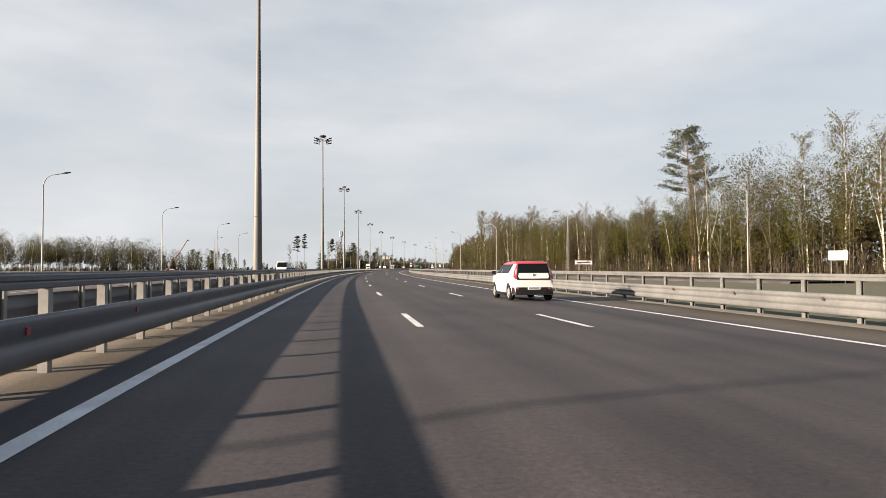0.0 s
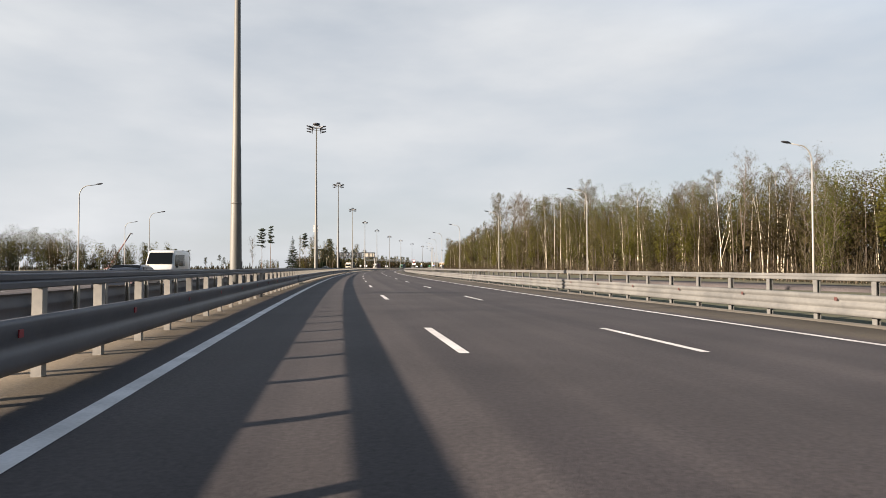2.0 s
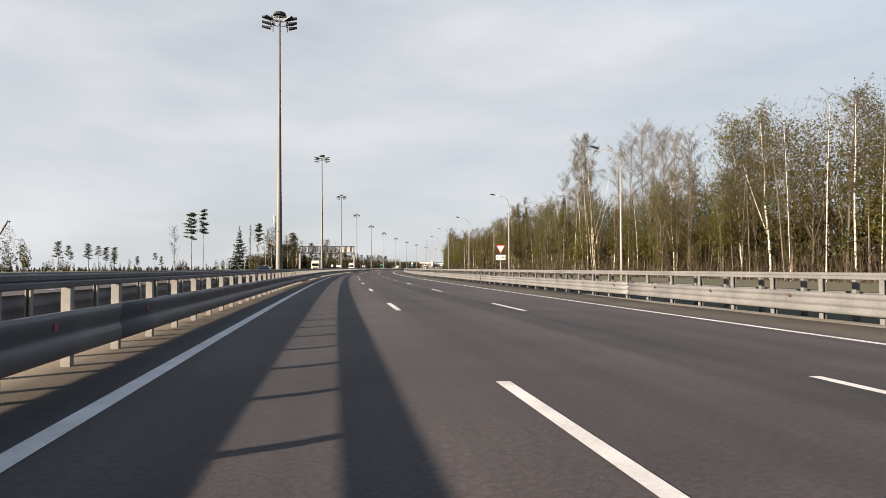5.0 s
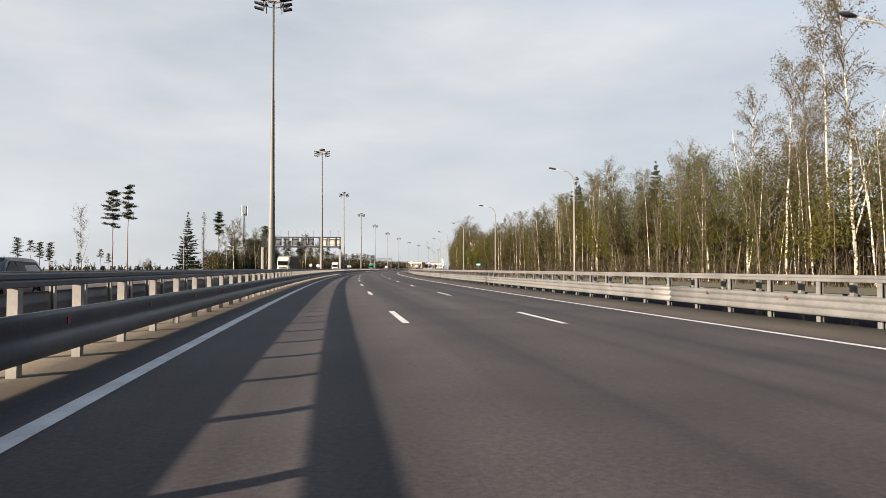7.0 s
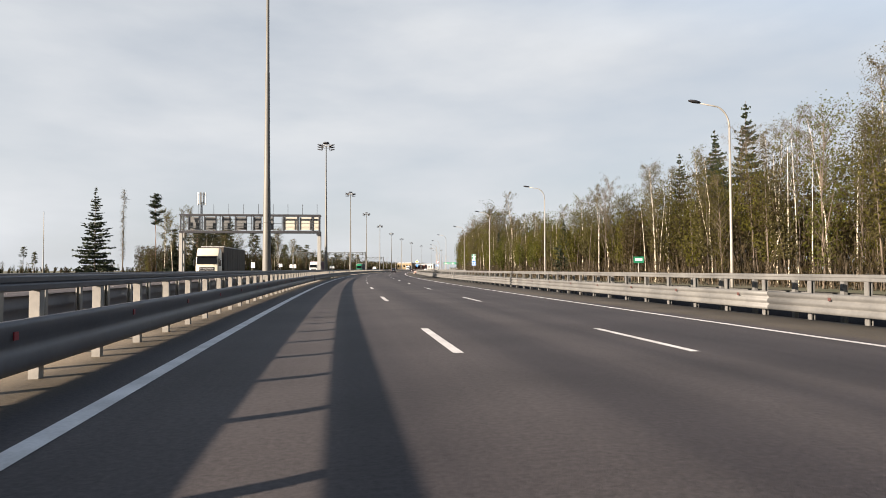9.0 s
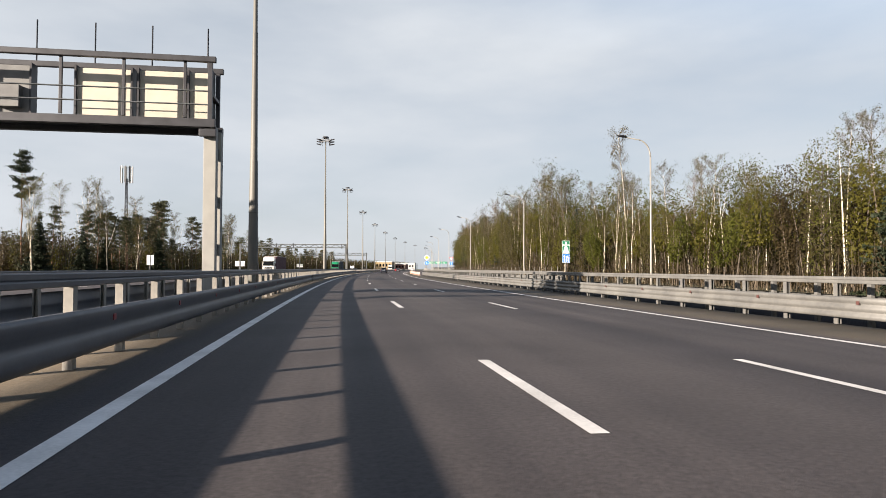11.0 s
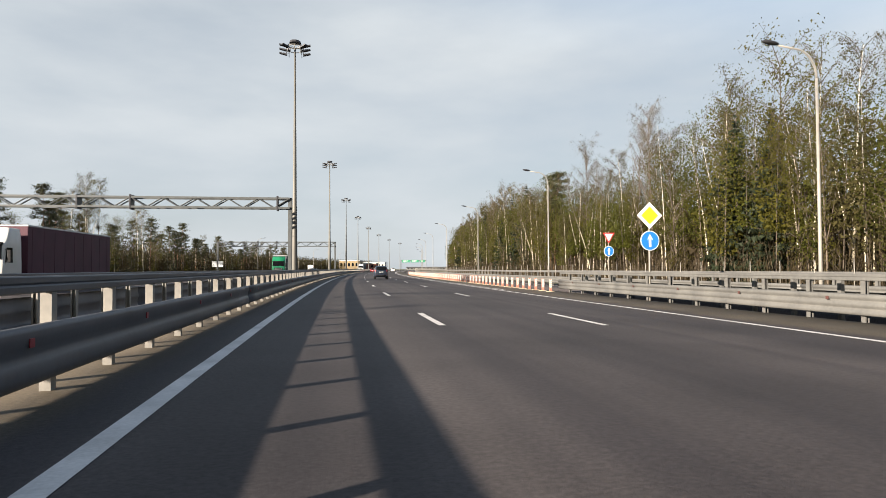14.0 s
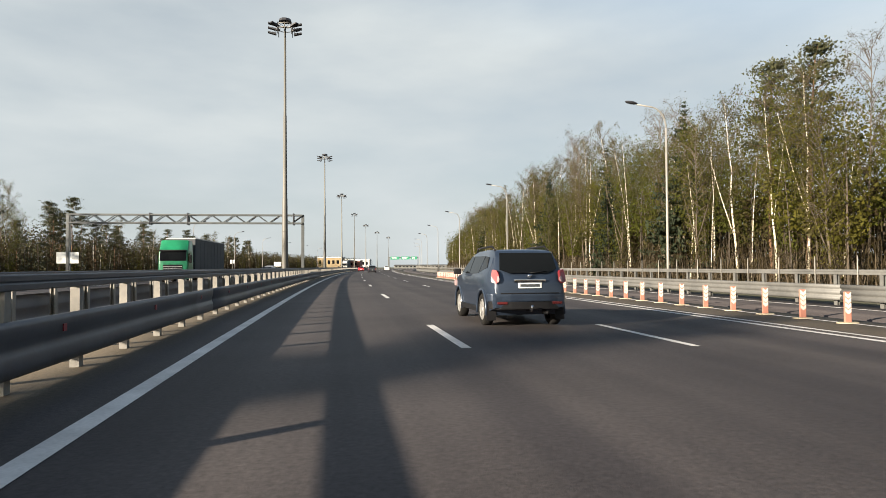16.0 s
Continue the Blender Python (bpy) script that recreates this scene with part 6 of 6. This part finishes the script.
sedan = [(-2.2, 0.40), (-2.22, 0.65), (-2.15, 0.95), (-1.65, 1.02), (-1.05, 1.38), (-0.5, 1.45), (0.1, 1.43), (0.55, 1.28), (1.0, 1.0), (1.5, 0.93), (2.0, 0.80), (2.2, 0.6), (2.18, 0.32), (1.75, 0.22)] + arch(1.32, 0.37) + [(0.0, 0.2)] + arch(-1.3, 0.37) + [(-1.8, 0.24)]
sedan_win = {"side": [[(0.85, 1.02), (0.0, 1.0), (-0.05, 1.36), (0.2, 1.36)], [(-0.06, 1.0), (-1.3, 1.03), (-0.95, 1.33), (-0.1, 1.36)]], "nose": 2.2, "tail": -2.2, "mirror": 0.7,
             "ends": [("windscreen", [(-0.66, 0.96, 1.04), (0.66, 0.96, 1.04), (0.56, 0.2, 1.41), (-0.56, 0.2, 1.41)], (0, 0.02, 0.03)), ("rear_screen", [(-0.64, -1.58, 1.08), (0.64, -1.58, 1.08), (0.54, -1.0, 1.40), (-0.54, -1.0, 1.40)], (0, -0.02, 0.03))]}
suv_shape = [(y, z * 1.16 if z > 0.6 else z) for y, z in [(-2.2, 0.40), (-2.22, 0.65), (-2.15, 1.0), (-1.95, 1.32), (-1.6, 1.42), (-0.5, 1.46), (0.1, 1.44), (0.55, 1.28), (1.0, 1.0), (1.5, 0.93), (2.0, 0.82), (2.2, 0.6), (2.18, 0.32), (1.75, 0.24)] + arch(1.32, 0.39) + [(0.0, 0.24)] + arch(-1.3, 0.39) + [(-1.8, 0.26)]]
suv_win = {"side": [[(0.85, 1.18), (0.0, 1.16), (-0.05, 1.56), (0.2, 1.56)], [(-0.06, 1.16), (-1.85, 1.20), (-1.6, 1.52), (-0.1, 1.56)]], "nose": 2.2, "tail": -2.2, "mirror": 0.7,
           "ends": [("windscreen", [(-0.68, 0.96, 1.20), (0.68, 0.96, 1.20), (0.58, 0.2, 1.63), (-0.58, 0.2, 1.63)], (0, 0.02, 0.03)), ("rear_screen", [(-0.66, -2.16, 1.2), (0.66, -2.16, 1.2), (0.58, -1.96, 1.52), (-0.58, -1.96, 1.52)], (0, -0.03, 0.01))]}
plain_car("saloon_car", at(99.0, -9.0, 0.0, 180), "dark blue-grey saloon car on the opposite carriageway", sedan, 0.88, 0.98, 0.62, 1.45, DARK_PAINT, 0.31, (-1.3, 1.32), sedan_win)
plain_car("estate_car", at(262.5, -10.8, 0.0, 180), "dark estate car on the opposite carriageway", suv_shape, 0.92, 1.12, 0.68, 1.69, DARK_PAINT, 0.34, (-1.3, 1.32), suv_win)
plain_car("saloon_car", at(640.0, -10.8, 0.0, 180), "dark saloon car following a lorry", sedan, 0.88, 0.98, 0.62, 1.45, DARK_PAINT, 0.31, (-1.3, 1.32), sedan_win)
plain_car("estate_car", at(672.0, -15.0, 0.0, 180), "pale estate car far along the opposite carriageway", suv_shape, 0.92, 1.12, 0.68, 1.69, WHITE_PAINT, 0.34, (-1.3, 1.32), suv_win)
plain_car("estate_car", at(702.0, 4.0, 0.0), "dark estate car far ahead on the road", suv_shape, 0.92, 1.12, 0.68, 1.69, DARK_PAINT, 0.34, (-1.3, 1.32), suv_win)
plain_car("saloon_car", at(748.0, 0.1, 0.0), "red saloon car far ahead on the road", sedan, 0.88, 0.98, 0.62, 1.45, RED_PAINT, 0.31, (-1.3, 1.32), sedan_win)
plain_car("estate_car", at(770.0, 7.8, 0.0), "white estate car far ahead on the road", suv_shape, 0.92, 1.12, 0.68, 1.69, WHITE_PAINT, 0.34, (-1.3, 1.32), suv_win)
bus = [(-3.0, 0.40), (-3.02, 1.2), (-2.98, 2.45), (-2.85, 2.60), (-1.0, 2.66), (1.2, 2.64), (1.75, 2.55), (2.35, 1.45), (2.75, 1.22), (3.0, 1.0), (3.05, 0.55), (2.95, 0.32), (2.55, 0.28)] + arch(2.05, 0.42) + [(0, 0.26)] + arch(-1.75, 0.42) + [(-2.4, 0.30)]
bus_win = {"side": [[(1.95, 1.45), (1.0, 1.42), (1.0, 2.30), (1.55, 2.30)], [(0.9, 1.45), (-0.5, 1.45), (-0.5, 2.30), (0.9, 2.30)], [(-0.6, 1.45), (-2.7, 1.45), (-2.7, 2.30), (-0.6, 2.30)]], "nose": 3.02, "tail": -3.0, "mirror": 1.9,
           "ends": [("windscreen", [(-0.88, 2.30, 1.58), (0.88, 2.30, 1.58), (0.80, 1.84, 2.42), (-0.80, 1.84, 2.42)], (0, 0.03, 0.02)), ("rear_screen", [(-0.7, -3.03, 1.5), (0.7, -3.03, 1.5), (0.7, -3.03, 2.2), (-0.7, -3.03, 2.2)], (0, -0.02, 0))]}
plain_car("minibus", at(120.5, -13.0, 0.0, 180), "white minibus with dark windows on the opposite carriageway", bus, 1.0, 1.35, 0.90, 2.66, WHITE_PAINT, 0.36, (-1.75, 2.05), bus_win)


# ---- lorries ----
def lorry(s, n, label, cab_paint, load, cab_top=3.75, load_top=4.0):
    root = thing("lorry", at(s, n, 0.0, 180), label, "lorry", "lorries")
    # y runs towards the front, which stands at y = 0
    prof = [(-2.2, 0.55), (-2.2, cab_top - 0.75), (-1.9, cab_top), (-0.75, cab_top), (-0.45, cab_top - 0.55), (-0.12, 2.75), (0.0, 1.75), (0.05, 0.95), (0.02, 0.40), (-0.35, 0.34), (-0.9, 0.36), (-0.95, 0.85), (-1.35, 1.05), (-1.85, 0.85), (-1.95, 0.55)]
    me, wd = body_mesh("cab", prof, 1.24, 1.6, 1.18, cab_top, cab_paint, 0.10, 0.06)
    cab = part("cab", me, None, root)
    part("windscreen", slab("windscreen", [(-1.10, 0.02, 1.95), (1.10, 0.02, 1.95), (1.06, -0.11, 2.78), (-1.06, -0.11, 2.78)], (0, 0.03, 0.005), GLASS), None, cab, "dark windscreen")
    part("sun_visor", box_bm([(-1.12, 1.12, -0.15, 0.10, 2.76, 2.90)], 0.03), TRIM, cab)
    part("grille", box_bm([(-0.8, 0.8, 0.02, 0.08, 1.05, 1.62)], 0.03), TRIM, cab, "black grille")
    for z in (1.15, 1.3, 1.45):
        part("grille_slat", box_bm([(-0.76, 0.76, 0.075, 0.095, z - 0.02, z + 0.02)], 0.005), ALU, cab)
    part("bumper", box_bm([(-1.22, 1.22, -0.25, 0.10, 0.36, 0.78)], 0.06), cab_paint, cab)
    for side in (-1, 1):
        part("side_window", raw_mesh("window", *side_pane([(-0.15, 1.75), (-0.95, 1.75), (-0.95, 2.6), (-0.3, 2.6)], wd, side), GLASS), None, cab, "dark window")
        part("headlight", box_bm([(side * 0.95 - 0.2, side * 0.95 + 0.18, 0.06, 0.12, 0.50, 0.72)], 0.03), LAMP_CLEAR, cab)
        part("wing_mirror", box_bm([(side * 1.42 - 0.1, side * 1.42 + 0.1, -0.25, -0.13, 1.75, 2.45)], 0.04), TRIM, cab)
        part("mirror_arm", tube_mesh("mirror_arm", [([(side * 1.2, -0.2, 2.5), (side * 1.42, -0.2, 2.4)], [0.025, 0.025])], TRIM, 6), None, cab)
    trailer = part("trailer", box_bm([(-1.27, 1.27, -16.3, -2.65, 1.05, load_top)], 0.04), load, root)
    for i in range(9):
        y = -3.2 - i * 1.55
        for side in (-1, 1):
            part("strap", box_bm([(side * 1.275 - 0.01, side * 1.275 + 0.012, y - 0.03, y + 0.03, 1.05, load_top - 0.2)], 0.003), load, trailer)
    part("top_rail", box_bm([(-1.29, 1.29, -16.32, -2.63, load_top - 0.06, load_top + 0.03)], 0.015), ALU, trailer)
    part("rear_doors", box_bm([(-1.22, 1.22, -16.36, -16.29, 1.1, load_top - 0.15)], 0.01), load, trailer)
    part("chassis", box_bm([(-0.45, 0.45, -16.0, -0.4, 0.62, 1.06)], 0.02), TRIM, root, "dark chassis")
    part("side_guard", box_bm([(-1.24, -1.18, -11.0, -6.0, 0.55, 0.95), (1.18, 1.24, -11.0, -6.0, 0.55, 0.95)], 0.01), ALU, root)
    for y in (-1.38, -4.6, -11.9, -13.2, -14.5):
        for x in (-1.08, 1.08):
            wheel(root, x, y, 0.5, 0.3, 8, ALU)
    return root


lorry(607.0, -14.4, "lorry with a green cab and dark grey curtain-sided trailer", GREEN_PAINT, GREY_TARP)
lorry(519.0, -19.9, "lorry with a white cab and dark red curtain-sided trailer", WHITE_PAINT, RED_TARP)
lorry(383.5, -15.6, "lorry with a cream cab and dark brown trailer", CREAM_PAINT, BROWN_TARP)
lorry(820.0, -11.0, "white lorry far along the opposite carriageway", WHITE_PAINT, GREY_TARP)

# ---- radio mast, crane and distant buildings ----
tower = thing("radio_mast", at(608.8, -87.0, -0.36), "slim lattice radio mast with a cluster of antenna panels", "radio mast")
T = 33.0
for q in range(3):
    a = 2.094 * q
    part("leg", tube_mesh("leg", [([(0.9 * math.cos(a), 0.9 * math.sin(a), -0.2), (0.35 * math.cos(a), 0.35 * math.sin(a), T)], [0.17, 0.13])], DARK_STEEL, 6), None, tower)
lat = []
for i in range(22):
    z0, z1 = T * i / 22, T * (i + 1) / 22
    for q in range(3):
        r0, r1 = 0.9 - 0.55 * z0 / T, 0.9 - 0.55 * z1 / T
        a, b = 2.094 * q, 2.094 * (q + 1)
        lat.append(((r0 * math.cos(a), r0 * math.sin(a), z0), (r1 * math.cos(b), r1 * math.sin(b), z1)))
part("lattice", bars("lattice", lat, 0.07, DARK_STEEL), None, tower)
for z in (32.2, 36.6):
    part("ring", tube_mesh("ring", [([(1.9 * math.cos(a), 1.9 * math.sin(a), z) for a in np.linspace(0, 6.283, 19)], [0.06] * 19)], ZINC_POST, 5), None, tower)
for q in range(9):
    a = 2 * math.pi * q / 9
    ant = part("antenna_panel", box_bm([(-0.27, 0.27, -0.12, 0.12, 31.6, 37.2)], 0.04), PANEL_BACK if q % 3 else ALU, tower, "grey antenna panel")
    ant.matrix_basis = pose(1.95 * math.cos(a), 1.95 * math.sin(a), 0, 0, 0, math.degrees(a) + 90)
part("lightning_rod", tube_mesh("rod", [([(0, 0, T), (0, 0, 38.0)], [0.05, 0.02])], ZINC_POST, 5), None, tower)

CRANE_RED = surface("faded_red_paint", (0.17, 0.05, 0.045), (0.12, 0.035, 0.03), 0.6)
crane = thing("mobile_crane", pose(-117, 485, -0.36, 0, 0, -35), "red mobile crane with a slanting telescopic boom", "crane")
part("carrier", box_bm([(-5, 5, -1.3, 1.3, 0.9, 1.9)], 0.1), CRANE_RED, crane)
part("operator_cab", box_bm([(-2.0, -0.2, -1.25, -0.1, 1.9, 3.6)], 0.12), CRANE_RED, crane)
part("counterweight", box_bm([(-4.4, -2.2, -1.25, 1.25, 1.95, 3.4)], 0.1), DARK_STEEL, crane)
part("boom", tube_mesh("boom", [([(-2.0, 0.4, 3.0), (12.0, 0.4, 18.5)], [0.42, 0.36])], CRANE_RED, 6, smooth=False), None, crane)
part("boom_tip", tube_mesh("boom_tip", [([(11.6, 0.4, 18.1), (15.0, 0.4, 22.0), (16.2, 0.4, 21.6)], [0.4, 0.38, 0.4])], DARK_STEEL, 6, smooth=False), None, crane)
for x in (-4, -2.4, 2.4, 4):
    for y in (-1.15, 1.15):
        w = wheel(crane, y, x, 0.6, 0.35, 6, ALU)
        w.matrix_basis = pose(x, y, 0.96, 0, 0, 90 if y > 0 else -90)

BRICK_TAN = surface("tan_cladding", (0.26, 0.19, 0.10), (0.20, 0.15, 0.085), 0.8, scale=0.3, fine=2)
BRICK_RED = surface("red_cladding", (0.22, 0.09, 0.06), (0.17, 0.07, 0.05), 0.8, scale=0.3, fine=2)
GREY_WALL = surface("weathered_concrete_wall", (0.13, 0.13, 0.12), (0.09, 0.09, 0.085), 0.85, scale=0.3, fine=2)
PALE_WALL = surface("pale_cladding", (0.40, 0.39, 0.37), (0.32, 0.31, 0.30), 0.8, scale=0.3, fine=2)
for (x, y), w, d, h, wall_mat, label in (((186, 985), 16, 18, 8.5, BRICK_TAN, "tan-clad flat-roofed building far down the road"), ((205, 1000), 14, 16, 6.5, BRICK_RED, "red-clad low building far down the road"),
                                         ((226, 1075), 34, 14, 8.0, PALE_WALL, "pale flat-roofed service building far down the road"), ((285, 1040), 60, 16, 3.2, GREY_WALL, "long low grey building far off")):
    b = thing("building", pose(x, y, -0.36, 0, 0, -24), label, "building", "distant buildings")
    part("building_body", box_bm([(-w / 2, w / 2, -d / 2, d / 2, 0, h)], 0.05), wall_mat, b)
    part("parapet", box_bm([(-w / 2 - 0.2, w / 2 + 0.2, -d / 2 - 0.2, d / 2 + 0.2, h - 0.5, h + 0.25)], 0.03), DARK_STEEL if wall_mat is GREY_WALL else ALU, b)
    for i in range(int(w // 3)):
        part("window", box_bm([(-w / 2 + 1 + i * 3, -w / 2 + 2.6 + i * 3, -d / 2 - 0.04, -d / 2 + 0.1, h * 0.45, h * 0.75)], 0.02), GLASS, b, "dark window")
    part("door", box_bm([(w / 2 - 2.2, w / 2 - 1.0, -d / 2 - 0.05, -d / 2 + 0.1, 0, 2.2)], 0.02), TRIM, b)

green = thing("direction_gantry", at(1000.0, -6.6, 0), "steel gantry with green direction signs far down the road", "gantry")
for x in (0.0, 20.0):
    part("leg", box_bm([(x - 0.25, x + 0.25, -0.25, 0.25, -0.3, 8.2)], 0.02), TRUSS, green)
part("beam", box_bm([(0, 20, -0.35, 0.35, 7.3, 8.2)], 0.03), TRUSS, green)
for x0, x1 in ((1.0, 7.2), (8.2, 14.2), (15.2, 19.4)):
    p = part("sign_panel", box_bm([(x0, x1, -0.55, -0.42, 6.4, 8.4)], 0.03), SIGN_GREEN, green, "green direction panel")
    for z in (6.75, 7.55):
        part("writing_bar", box_bm([(x0 + 0.8, x1 - 1.6, -0.57, -0.54, z, z + 0.22)]), SIGN_WHITE, p)
